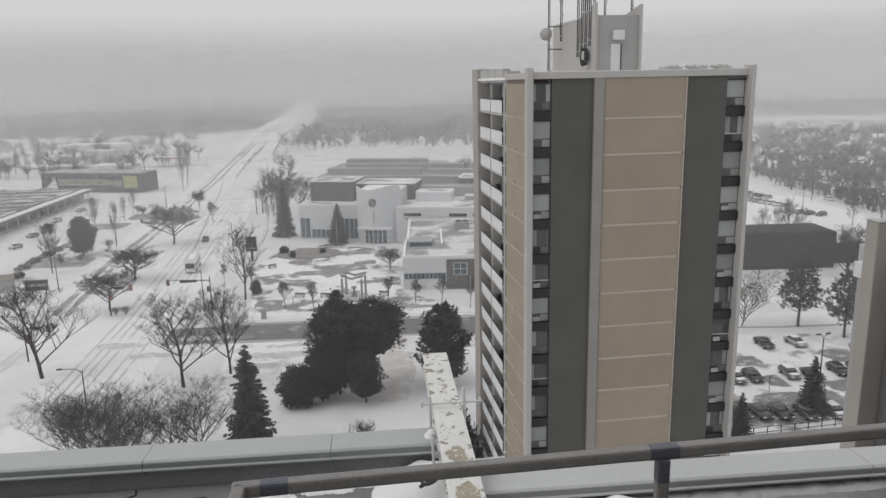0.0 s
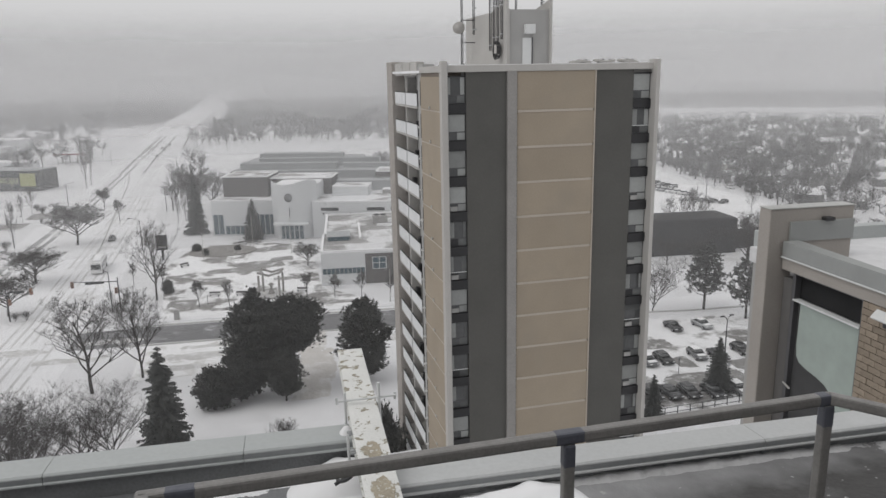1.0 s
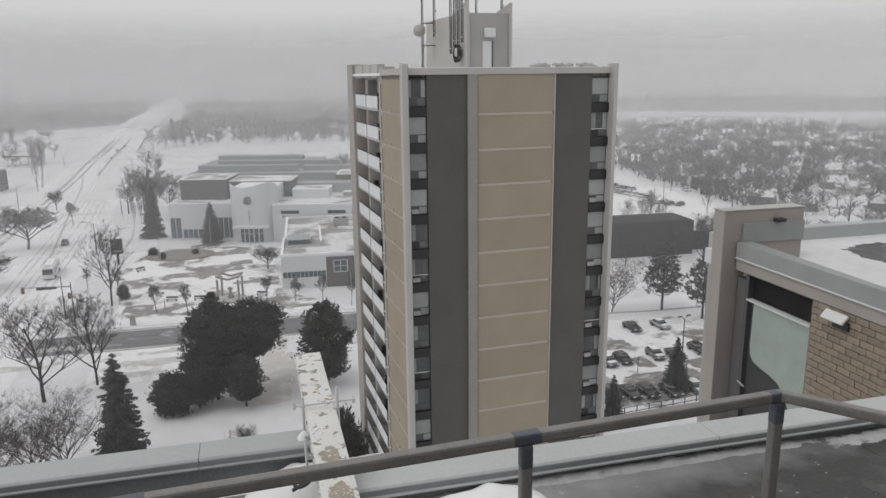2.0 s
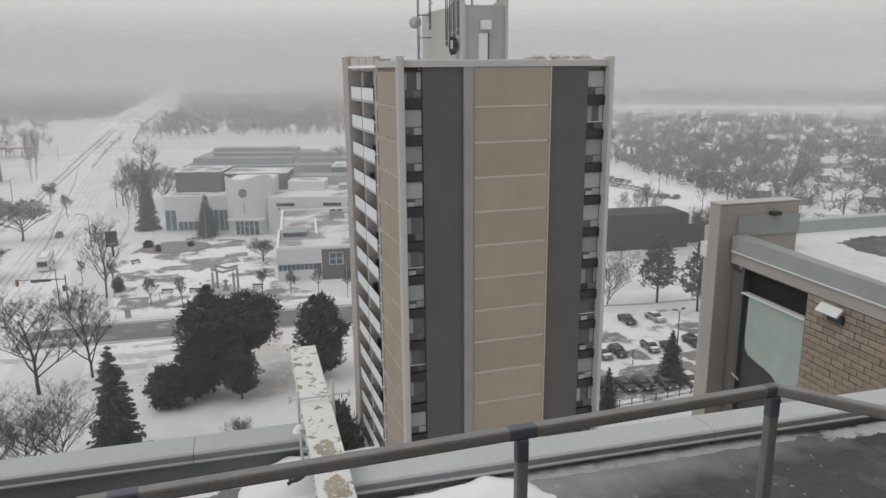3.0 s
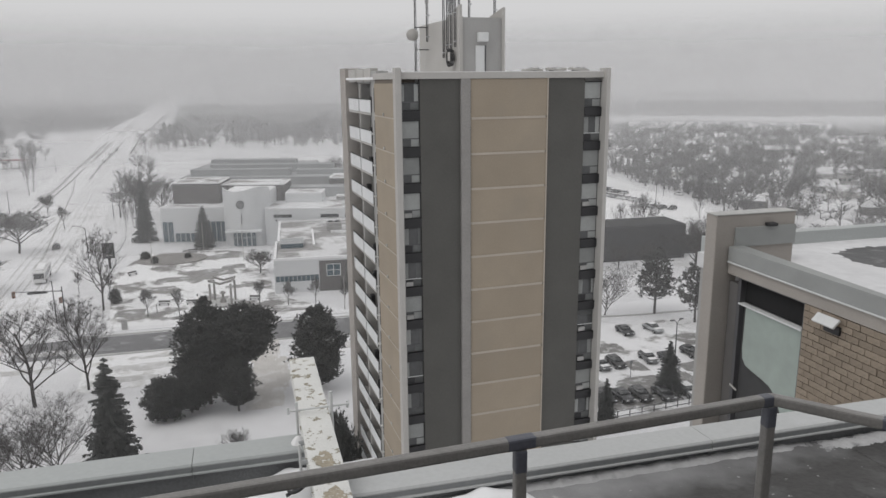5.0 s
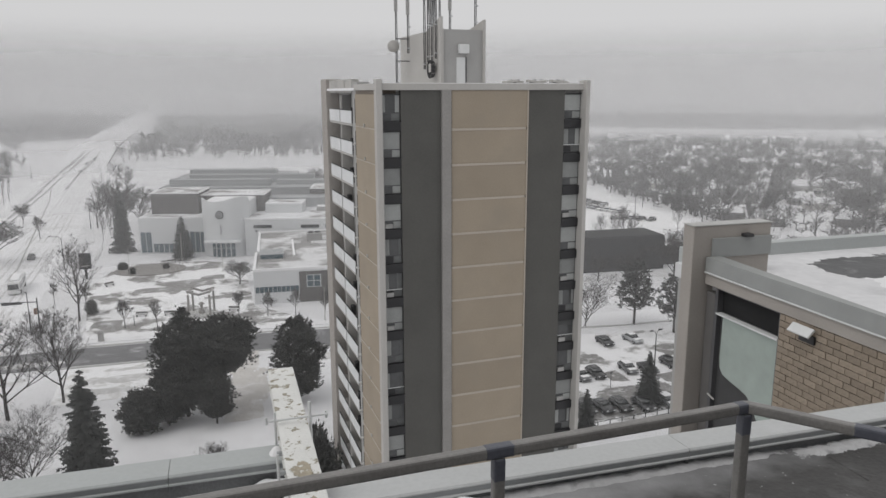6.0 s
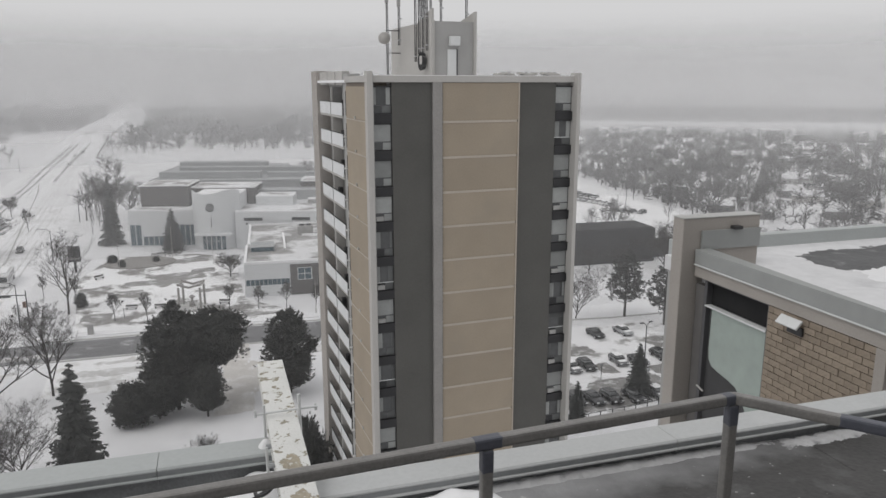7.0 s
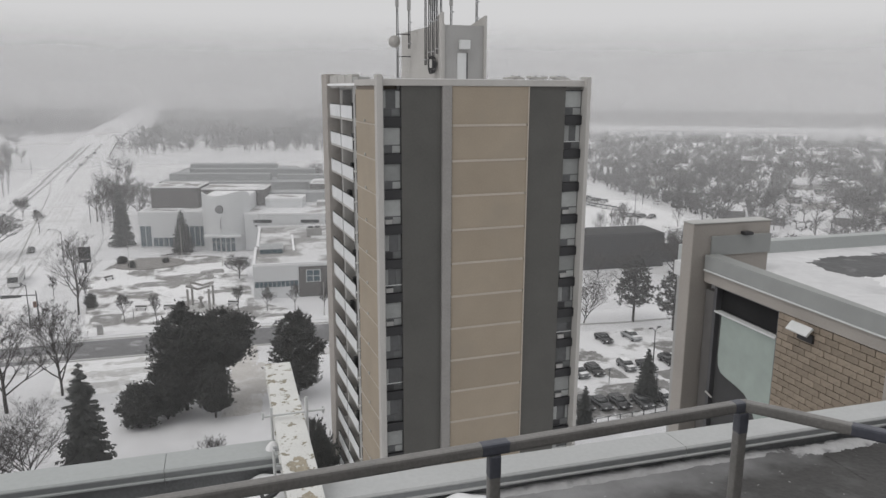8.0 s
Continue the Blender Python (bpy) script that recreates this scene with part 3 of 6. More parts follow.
# ---- lower wing with brick wall, window and concrete fin ----
XW = 6.615
wing = thing("brick_wing", 0, 0, 0, 0, "lower brick wing with a snowy flat roof and metal coping", "building", "", "structure")
part("roof_slab", box(XW + 0.12, 13, 5.7, 9.66, 43.2, 43.42), WING_SNOW, wing, "flat roof under thin wet snow")
part("back_wall", box(XW + 0.15, 13, 5.8, 9.6, 30, 43.18), CONC_GREY, wing)
part("mortar_bed", box(XW + 0.012, XW + 0.14, 5.605, 7.2, 41.0, 43.325), MORTAR, wing, "recessed mortar joints")
part("fascia", box(XW - 0.03, XW + 0.14, 5.1, 8.7, 43.33, 43.493), PIER_BEIGE, wing, "beige stucco fascia")
part("coping_face", prism([(XW - 0.05, 5.1), (XW + 0.02, 5.1), (XW + 0.19, 8.69), (XW - 0.05, 8.69)], 43.495, 43.72), WING_METAL, wing, "weathered grey metal coping")
part("coping_drip", box(XW - 0.065, XW - 0.052, 5.1, 8.69, 43.495, 43.513), FRAME_WHITE, wing, "thin snow line along the coping edge")
part("far_coping", box(XW + 0.31, 13, 9.66, 9.86, 43.25, 43.62, 0.008), CAP_METAL, wing, "pale metal coping on the far edge")
part("corner_post", box(XW - 0.035, XW + 0.16, 5.46, 5.6, 40, 43.325, 0.01), PIER_BEIGE, wing, "beige corner post")
part("fin", box(6.36, 7.66, 8.72, 8.97, 30, 44.16, 0.02), PIER_BEIGE, wing, "tall beige concrete fin standing above the roof")
part("fin_flashing", box(6.66, 7.655, 8.685, 8.717, 43.703, 43.98, 0.004), WING_METAL, wing, "metal flashing at the foot of the fin")
part("fin_cap", box(6.35, 7.67, 8.71, 8.98, 44.161, 44.172), KERB, wing, "weathered top edge")
part("fin_return", box(6.62, 6.75, 8.5, 8.684, 30, 43.22), BRICK_FAR, wing, "dark brown reveal beside the window")
drift("roof_puddle", 8.45, 13.4, 7.6, 9.35, 43.42, 0.014, "dark wet bare patch with torn edges on the snowy wing roof", seed=12, mat_=ROOF_DARK, nx=220, ny=110, ragged=0.55, fine=0.16)
drift("snow_drift", 8.5, 12.6, 6.9, 8.2, 43.421, 0.05, "snow lying over the wet patch on the wing roof", seed=13, nx=160, ny=70, fine=0.12, mat_=SNOW_WING2)
drift("snow_drift", XW + 0.3, 8.6, 6.2, 7.4, 43.415, 0.04, "smooth snow lying on the wing roof", seed=14, mat_=WING_SNOW)
vent = part("roof_vent", box(7.2, 7.34, 8.74, 8.86, 44.0, 44.05, 0.015), METAL_DARK, wing, "small dark vent lump")
vent.location = (-0.05, -0.13, -0.02)

win = tagged(new("wing_window"), "tall window with an open dark transom above a pale pane", "window", "", "structure")
part("frame_head", box(XW + 0.0, XW + 0.1, 7.2, 8.49, 43.305, 43.328), FRAME_DARK, win)
part("frame_jamb", box(XW + 0.0, XW + 0.1, 8.43, 8.49, 40.5, 43.303), FRAME_DARK, win)
part("frame_jamb", box(XW + 0.0, XW + 0.1, 7.2, 7.23, 40.5, 43.303), FRAME_DARK, win)
# near-black panel gives the hollow behind the open transom its shade
part("transom_dark_panel", box(XW + 0.09, XW + 0.13, 7.232, 8.428, 42.975, 43.303), DARK_VOID, win, "near-black panel standing in for the unlit open transom")
part("transom_bar", box(XW - 0.012, XW + 0.08, 7.232, 8.45, 42.945, 42.97, 0.004), FRAME_WHITE, win, "white transom bar")
# dark panel stands in for the unlit room behind the glass
part("unlit_room_panel", box(XW + 0.07, XW + 0.12, 7.232, 8.428, 40.6, 42.933), WALL_DARK, win, "dark panel standing in for the unlit room behind the pane")
# pale green area with a curved lower edge, in front of the dark panel
bm = bmesh.new()
edge = [(7.24, 42.93), (8.35, 42.93), (8.36, 42.32), (8.34, 42.18), (8.27, 42.1), (8.12, 42.06), (7.92, 42.03), (7.76, 41.99), (7.66, 41.92), (7.56, 41.78), (7.44, 41.6), (7.24, 41.5)]
f0 = [bm.verts.new((XW + 0.06, y, z)) for y, z in edge]
f1 = [bm.verts.new((XW + 0.045, y, z)) for y, z in edge]
for q in range(len(edge)):
    bm.faces.new((f0[q], f0[(q + 1) % len(edge)], f1[(q + 1) % len(edge)], f1[q]))
bm.faces.new(f1)
bm.faces.new(f0[::-1])
part("pale_pane_area", bm, PANE_PALE, win, "pale green area with a curved lower edge")
part("stay_bar", bar((6.57, 8.45, 41.76), (6.6, 8.33, 41.7), 0.025, 0.025), CONC_WHITE, win, "short white stay bar")
lampw = thing("wall_lamp", 0, 0, 0, 0, "white box lamp sticking out of the brick wall", "lamp")
part("housing", box(-0.065, 0.065, -0.17, 0.17, -0.016, 0.016, 0.01, None, Matrix.Translation((XW - 0.12, 6.74, 43.255)) @ Matrix.Rotation(radians(-46), 4, "Y")), FRAME_WHITE, lampw, "white painted housing")
part("bracket", box(XW - 0.05, XW + 0.01, 6.6, 6.84, 43.1, 43.2, 0.006), METAL_DARK, lampw)
part("cable", tube([(XW - 0.01, 6.53, 43.18), (XW - 0.01, 6.5, 43.05), (XW - 0.01, 6.44, 43.0)], 0.012, 6), METAL_DARK, lampw)

# ---- neighbouring apartment tower ----
tower = thing("apartment_tower", 16.94, 54.56, 0, 3, "high apartment tower with beige panels, dark cladding and balconies", "apartment tower")
ST, TOP, FLOORS = 2.72, 43.23, 17
LEVELS = [TOP - ST * k for k in range(16)]


def tpart(name, x0, x1, y0, y1, z0, z1, material, label="", bevel=0.0, parent=None):
    return part(name, box(x0, x1, y0, y1, z0, z1, bevel), material, parent or tower, label)


tpart("core", -4.1, 11.4, 0.5, 23.6, 0, 46.2, CONC_GREY, "concrete core")
tpart("roof_slab", -5.3, 11.5, 0.4, 23.8, 46.21, 46.42, SNOW, "snowy flat roof")
tpart("front_band", -5.4, 11.5, -0.1, 0.38, 46.2, 46.68, CONC_WHITE, "pale concrete roof band", 0.02)
tpart("band_snow", -5.35, 11.45, -0.05, 0.34, 46.681, 46.72, SNOW, "thin snow on the roof band")
tpart("dark_cladding", -3.89, -0.71, 0.1, 0.49, 0, 46.19, CLAD_DARK, "dark grey cladding strip")
tpart("dark_cladding", 6.62, 9.86, 0.1, 0.49, 0, 46.19, CLAD_DARK, "dark grey cladding strip")
PILASTER = mat("taupe_concrete", (0.28, 0.27, 0.26), 0.85, 0.14, 0.5, 10.0, 0.2)
tpart("pilaster", -0.7, 0.06, -0.14, 0.49, 0, 46.21, PILASTER, "taupe concrete pilaster", 0.02)
tpart("corner_pilaster", -5.94, -5.5, -0.62, 0.1, 0, 47.0, CONC_WHITE, "pale corner fin", 0.03)
# greyer strip puts the fin's shaded edge into its colour
tpart("corner_pilaster", -5.49, -5.36, -0.25, 0.6, 0, 46.9, CONC_GREY, "grey strip for the shaded edge of the corner fin", 0.02)
tpart("corner_pilaster", 11.42, 11.75, -0.62, 0.6, 0, 46.95, CONC_WHITE, "pale corner fin", 0.03)
tpart("panel_backing", 0.1, 6.6, 0.3, 0.49, 0, 46.18, MORTAR)
tpart("edge_trim", 6.5, 6.6, -0.05, 0.29, 0, 46.19, SEAM_PALE, "pale trim down the panel edge", 0.01)
for k in range(-1, 16):
    z0 = TOP - ST * k - ST
    if z0 < 0:
        break
    tpart("beige_panel", 0.12, 6.495, 0.0, 0.28, z0 + 0.095, 46.18 if k < 0 else z0 + ST - 0.095, PANEL_BEIGE, "", 0.01)
    tpart("joint_strip", 0.14, 6.4, -0.03, 0.27, z0 - 0.09, z0 + 0.09, SEAM_PALE, "pale horizontal joint strip", 0.01)
    tpart("downpipe_slot", 0.065, 0.115, -0.02, 0.26, z0 + 0.42, z0 + 2.15, SPANDREL, "dark slot beside the pilaster")

rng = random.Random(7)


def window_stack(x0, x1, swap):
    for k in range(0, 17):
        sill = TOP - ST * k + 0.68
        head = sill + ST - 0.68
        if sill < 1:
            break
        w = tpart("window", x0, x1, 0.3, 0.48, sill, head - 0.005, FRAME_DARK, "apartment window in a dark frame")
        tpart("spandrel", x0, x1, 0.06, 0.29, sill - 0.68, sill - 0.01, SPANDREL, "black panel under the window", 0.01)
        mid = x0 + (x1 - x0) * (0.5 if swap else 0.52)
        low = sill + 0.62
        kind = rng.random()
        part("glass", box(x0 + 0.06, x1 - 0.06, 0.28, 0.298, low + 0.03, head - 0.1), GLASS_GREY, w, "grey reflecting glass")
        part("glass", box(x0 + 0.06, mid - 0.03, 0.28, 0.298, sill + 0.06, low - 0.03), SPANDREL if kind > 0.35 else GLASS_GREY, w, "lower sash")
        part("glass", box(mid + 0.03, x1 - 0.06, 0.28, 0.298, sill + 0.06, low - 0.03), CURTAIN_DARK if kind > 0.3 else CURTAIN, w, "lower sash with a blind")
        part("rail", box(x0, x1, 0.262, 0.278, low - 0.03, low + 0.03), FRAME_WHITE if kind > 0.5 else FRAME_DARK, w, "window rail")
        if kind < 0.3:
            part("curtain", box(x0 + 0.07, x1 - 0.07, 0.268, 0.279, low + 0.05, head - 0.12), CURTAIN, w, "drawn pale curtain")
        elif kind < 0.7:
            for a, b in ((x0 + 0.07, x0 + 0.07 + 0.32 * rng.uniform(0.6, 1.3)), (x1 - 0.07 - 0.3 * rng.uniform(0.6, 1.3), x1 - 0.07)):
                part("curtain", box(a, b, 0.268, 0.279, low + 0.05, head - 0.12), CURTAIN if rng.random() < 0.6 else CURTAIN_DARK, w, "half-drawn curtain")
        else:
            part("blind", box(x0 + 0.07, x1 - 0.07, 0.268, 0.279, low + 0.05 + rng.uniform(0, 0.9), head - 0.12), CURTAIN_DARK, w, "lowered grey blind")
        if rng.random() < 0.3:
            part("air_conditioner", box(x0 + 0.12, mid - 0.05, 0.1, 0.279, sill + 0.08, sill + 0.42, 0.02), CONC_GREY, w, "small window air conditioner")
        # black strip stands in for the shade under the window head
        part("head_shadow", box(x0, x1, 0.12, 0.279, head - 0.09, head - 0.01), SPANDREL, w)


window_stack(-5.35, -3.9, False)
window_stack(9.87, 11.41, True)

# side with balconies
SX, SB = -5.2, -4.78
tpart("side_panel_backing", SX - 0.02, SX + 1.2, 0.65, 9.0, 0, 46.2, MORTAR)
tpart("side_pilaster", SB - 0.25, SB + 0.8, 9.2, 11.2, 0, 46.95, CONC_GREY, "grey concrete fin beside the balconies", 0.03)
tpart("side_pilaster", SB - 0.62, SB + 0.8, 21.3, 24.0, 0, 47.35, PIER_BEIGE, "far concrete fin", 0.03)
tpart("side_band", SX - 0.15, SX + 0.3, 0.62, 9.18, 46.21, 46.7, CONC_WHITE, "pale concrete roof band", 0.02)
for y0, y1 in ((11.3, 14.0), (14.3, 17.4), (17.7, 21.2)):
    tpart("roof_screen", SB - 0.3, SB + 0.4, y0, y1, 46.0, 47.2, CONC_WHITE, "pale parapet screen", 0.03)
for k in range(-1, 16):
    z0 = TOP - ST * k - ST
    if z0 < 0:
        break
    tpart("beige_panel", SX - 0.1, SX - 0.03, 0.7, 9.0, z0 + 0.06, min(z0 + ST - 0.06, 46.18), PANEL_BEIGE, "", 0.01)
    tpart("joint_strip", SX - 0.13, SX - 0.03, 0.7, 9.0, z0 - 0.05, z0 + 0.05, SEAM_PALE, "pale horizontal joint strip", 0.01)
    tpart("stud", SX - 0.2, SX - 0.1, 5.6, 5.85, z0 + 0.1, z0 + 0.32, CONC_WHITE, "small white fixing", 0.03)
    tpart("side_slot", SX - 0.115, SX - 0.021, 9.02, 9.19, z0 + 0.25, z0 + 2.3, SPANDREL, "dark slot beside the fin")
    if k >= 0:
        tpart("railing_stub", SX - 0.35, SX - 0.12, 9.02, 9.19, z0 + 1.1, z0 + 1.25, FRAME_WHITE)
    tpart("balcony_slab", SB - 0.34, SB + 0.66, 11.25, 21.2, z0 - 0.1, z0 + 0.1, CONC_WHITE, "balcony slab", 0.02)
    for y0, y1 in ((11.3, 15.9), (16.3, 21.1)):
        tpart("balcony_panel", SB - 0.38, SB - 0.31, y0, y1, z0 + 0.12, z0 + 1.22, BALC_WHITE, "white balcony panel", 0.015)
        tpart("balcony_rail", SB - 0.39, SB - 0.3, y0, y1, z0 + 1.26, z0 + 1.31, METAL_DARK, "dark handrail")
    tpart("balcony_divider", SB - 0.29, SB + 0.67, 15.95, 16.2, z0 + 0.1, z0 + ST - 0.1, CONC_WHITE, "pale balcony dividing wall", 0.02)
    if rng.random() < 0.5:
        bx = rng.uniform(12, 15)
        tpart("balcony_chair", SB - 0.1, SB + 0.3, bx, bx + 0.6, z0 + 0.1, z0 + 1.5, METAL_DARK, "dark chair on the balcony", 0.05)
# lattice screen on the top balcony
for j in range(9):
    tpart("lattice_slat", SB - 0.36, SB - 0.33, 11.4 + 0.42 * j, 11.5 + 0.42 * j, TOP + 1.3, TOP + 2.6, METAL_DARK)

# rooftop plant room and antennas
plant = thing("roof_plant_room", 16.94, 54.56, 46.42, 3, "pale rooftop plant room with a door and vent hood", "plant room")


def ppart(name, x0, x1, y0, y1, z0, z1, material, label="", bevel=0.0):
    return part(name, box(x0, x1, y0, y1, z0 - 46.42, z1 - 46.42, bevel), material, plant, label)


ppart("walls", 1.37, 5.2, 6, 17.5, 46.42, 51.15, CONC_GREY, "pale stucco wall", 0.03)
# paler slab over the side, its brighter light put into the colour
ppart("lit_side_wall", 1.3, 1.6, 5.85, 17.5, 46.42, 51.2, CONC_WHITE, "side wall coloured paler for the light on it")
bm = bmesh.new()
for pts in ([(1.28, 5.8, 0), (1.28, 9.0, 0), (1.28, 9.0, 4.9), (1.28, 5.8, 5.7)], [(5.1, 5.8, 0), (5.1, 9.5, 0), (5.1, 9.5, 4.9), (5.1, 5.8, 5.55)]):
    for dx in (0.0,):
        lo = [bm.verts.new(p) for p in pts]
        hi = [bm.verts.new((p[0] + 0.22, p[1], p[2])) for p in pts]
        for q in range(4):
            bm.faces.new((lo[q], lo[(q + 1) % 4], hi[(q + 1) % 4], hi[q]))
        bm.faces.new(lo[::-1])
        bm.faces.new(hi)
part("raking_fin", bm, CONC_WHITE, plant, "sloping concrete fins at both corners")
door = ppart("door", 2.75, 3.55, 5.93, 5.995, 46.62, 48.9, FRAME_WHITE, "white steel door", 0.01)
part("door_frame", box(3.56, 3.66, 5.9, 5.99, 0.2, 2.5), FRAME_DARK, door)
ppart("vent_hood", 2.85, 3.75, 5.5, 5.99, 49.2, 49.95, FRAME_WHITE, "white vent hood", 0.08)

mast_no = 0
for x, y, z0, z1, panel in ((0.0, 14.6, 46.5, 54.5, 1), (0.5, 12.5, 49.5, 54.0, 1), (1.1, 9.6, 48.0, 54.2, 0), (1.1, 8.6, 48.6, 54.6, 0), (1.1, 7.6, 48.6, 54.3, 0), (1.1, 6.6, 48.8, 54.2, 0),
                          (2.4, 12, 51.1, 54.5, 1), (2.8, 12, 51.1, 54.3, 0), (3.0, 11, 51.1, 54.0, 0), (4.7, 13.0, 51.1, 54.6, 1), (5.2, 8.0, 51.5, 55.0, 0)):
    px, py = x, y
    ant = thing("antenna_mast", 16.94 + px * math.cos(radians(3)) - py * math.sin(radians(3)), 54.56 + px * math.sin(radians(3)) + py * math.cos(radians(3)), 0, 3, "slim dark antenna mast with cabling on the plant room", "antenna", "rooftop antennas")
    part("pole", tube([(0, 0, z0), (0, 0, z1 + 1.5)], 0.05, 8), METAL_DARK, ant)
    part("cable", tube([(0.12, 0, z0), (0.16, 0.05, (z0 + z1) / 2), (0.1, 0, z1)], 0.035, 6), METAL_DARK, ant)
    for zz in (z0 + 0.4, (z0 + z1) / 2):
        part("wall_bracket", box(-0.05, 0.3, -0.05, 0.05, zz, zz + 0.1), METAL_GREY, ant)
    if panel:
        part("panel_antenna", box(-0.15, 0.15, -0.2, 0.0, z1 - 1.2, z1 + 1.0, 0.03), CONC_GREY, ant, "grey panel antenna")
    if mast_no == 0:
        bm = tube([(-0.35, -0.5, 50.2), (-0.35, -0.05, 50.2)], [0.55, 0.5], 20)
        part("dish", bm, CONC_WHITE, ant, "pale drum dish antenna", True)
        part("arm", tube([(0, 0, 50.9), (1.8, 0, 50.9)], 0.05, 6), METAL_DARK, ant)
        part("arm", tube([(0, 0, 48.9), (1.6, 0, 48.9)], 0.05, 6), METAL_DARK, ant)
    mast_no += 1
coil = thing("cable_coil", 16.94 + 1.1 - 0.38, 54.56 + 7.1, 47.2, 3, "coil of black cable hung on the plant room wall", "cable")
for q in range(4):
    bm = tube([(-0.1 * q - 0.05, 0.55 * math.cos(a), 0.75 + (0.65 + 0.03 * q) * math.sin(a)) for a in [2 * math.pi * j / 16 for j in range(17)]], 0.05, 5)
    part("cable_loop", bm, METAL_DARK, coil)
part("junction_box", box(-0.35, -0.1, -0.3, 0.3, 0.5, 1.2, 0.03), CONC_WHITE, coil, "pale junction box")
for q in range(6):
    uu, vv = 5.9 + 1.05 * q, 2.2 + 0.9 * (q % 2)
    ru = thing("roof_unit", 16.94 + uu - vv * 0.052, 54.56 + vv + uu * 0.052, 46.42, 3, "low pale rooftop vent unit with a tilted snowy hood", "roof vent", "rooftop vents")
    part("curb", box(-0.3, 0.3, -0.3, 0.3, 0, 0.36, 0.02), CONC_GREY, ru)
    part("hood", box(-0.48, 0.48, -0.4, 0.4, -0.09, 0.09, 0.03, None, Matrix.Translation((0, 0, 0.45)) @ Matrix.Rotation(radians(9 if q % 3 else -6), 4, "Y")), CONC_WHITE, ru)
    part("stub_pipe", tube([(0.2, 0, 0.45), (0.2, 0, 0.66)], 0.06, 8), METAL_DARK, ru)

# ---- trees ----
def limb(verts, faces, points, radii, sides):
    """Adds a tapered limb to plain lists."""
    base = len(verts)
    for i, p in enumerate(points):
        way = (points[min(i + 1, len(points) - 1)] - points[max(i - 1, 0)]).normalized()
        ref = Vector((0, 0, 1)) if abs(way.z) < 0.9 else Vector((1, 0, 0))
        a = way.cross(ref).normalized()
        b = way.cross(a)
        for k in range(sides):
            ang = 2 * math.pi * k / sides
            verts.append(tuple(p + (a * math.cos(ang) + b * math.sin(ang)) * radii[i]))
    for i in range(len(points) - 1):
        for k in range(sides):
            q = base + i * sides
            faces.append((q + k, q + (k + 1) % sides, q + sides + (k + 1) % sides, q + sides + k))


def bare_tree_meshes(seed, height, spread, fork, stems=1, density=1.0, droop=0.0, thick=1.0, leader=0.0, reach=0.5):
    """Trunk and twig meshes of a leafless tree; fork is the share of the height below the first limbs."""
    r = random.Random(seed)
    tv, tf, wv, wf = [], [], [], []

    def grow(p, d, length, rad, depth):
        steps = 6 if leader and depth == 0 else 4 if leader and depth == 1 else 3 if depth < 3 else 2
        pts, radii = [p.copy()], [rad]
        q, way = p.copy(), d.copy()
        for s in range(steps):
            way = (way + Vector((r.uniform(-1, 1), r.uniform(-1, 1), r.uniform(-0.4, 0.8) - droop * depth)) * (0.1 + 0.05 * depth)).normalized()
            q = q + way * length / steps
            pts.append(q.copy())
            radii.append(max(rad * (1 - 0.62 * (s + 1) / steps), 0.017 * thick))
        if depth < 3:
            limb(tv, tf, pts, radii, 6 if depth == 0 else 5 if depth == 1 else 4)
        else:
            limb(wv, wf, pts, radii, 3)
        if depth >= 5:
            return
        n = {0: r.randint(5, 7), 1: r.randint(5, 7), 2: r.randint(4, 6), 3: r.randint(3, 5), 4: r.randint(2, 3)}[depth]
        n = max(2, round(n * density))
        if leader and depth == 0:
            # limbs leave a central stem all the way up, the lower ones longer
            for k in range(round(15 * density)):
                f = fork / leader + (1 - fork / leader) * (k + r.random()) / round(15 * density)
                seg = min(f, 0.99) * steps
                i = int(seg)
                ang = k * 2.4 + r.uniform(-0.5, 0.5)
                nd = Vector((math.cos(ang) * spread, math.sin(ang) * spread, 0.75 + 0.5 * f)).normalized()
                grow(pts[i].lerp(pts[i + 1], seg - i), nd, height * reach * (1 - 0.55 * f) * r.uniform(0.8, 1.15), max(radii[i] * 0.62, 0.07), 1)
            return
        for k in range(n):
            f = r.uniform(0.35, 1.0) if depth else r.uniform(0.55, 1.0)
            seg = f * steps
            i = min(int(seg), steps - 1)
            start = pts[i].lerp(pts[i + 1], seg - i)
            ang = r.uniform(0, 2 * math.pi)
            side = Vector((math.cos(ang), math.sin(ang), 0))
            s_ = spread * r.uniform(0.6, 1.3)
            nd = (way * (1 - 0.35 * s_) + side * s_ + Vector((0, 0, 0.25))).normalized()
            rr = radii[i] * (0.62 if depth < 2 else 0.55)
            grow(start, nd, length * r.uniform(0.52, 0.78) if depth and not leader else length * r.uniform(0.38, 0.62) if depth else height * (1 - fork) * r.uniform(0.42, 0.6), rr, depth + 1)
        if depth == 0:
            grow(pts[-1], way, height * (1 - fork) * 0.55, radii[-1] * 1.3, 1)

    for s in range(stems):
        off = Vector((r.uniform(-1, 1), r.uniform(-1, 1), 0)) * (0.02 * height if stems > 1 else 0)
        lean = Vector((r.uniform(-1, 1), r.uniform(-1, 1), 0)) * (0.35 if stems > 1 else 0.04)
        grow(off, (Vector((0, 0, 1)) + lean).normalized(), height * max(fork, 0.12, leader), height * 0.02 * thick / math.sqrt(stems), 0)
    zmax = max(v[2] for v in wv)
    k = height / zmax
    sc = lambda vs: [(x * k, y * k, z * k) for x, y, z in vs]
    return mesh_of("trunk", sc(tv), tf, BARK, True), mesh_of("twigs", sc(wv), wf, TWIG)


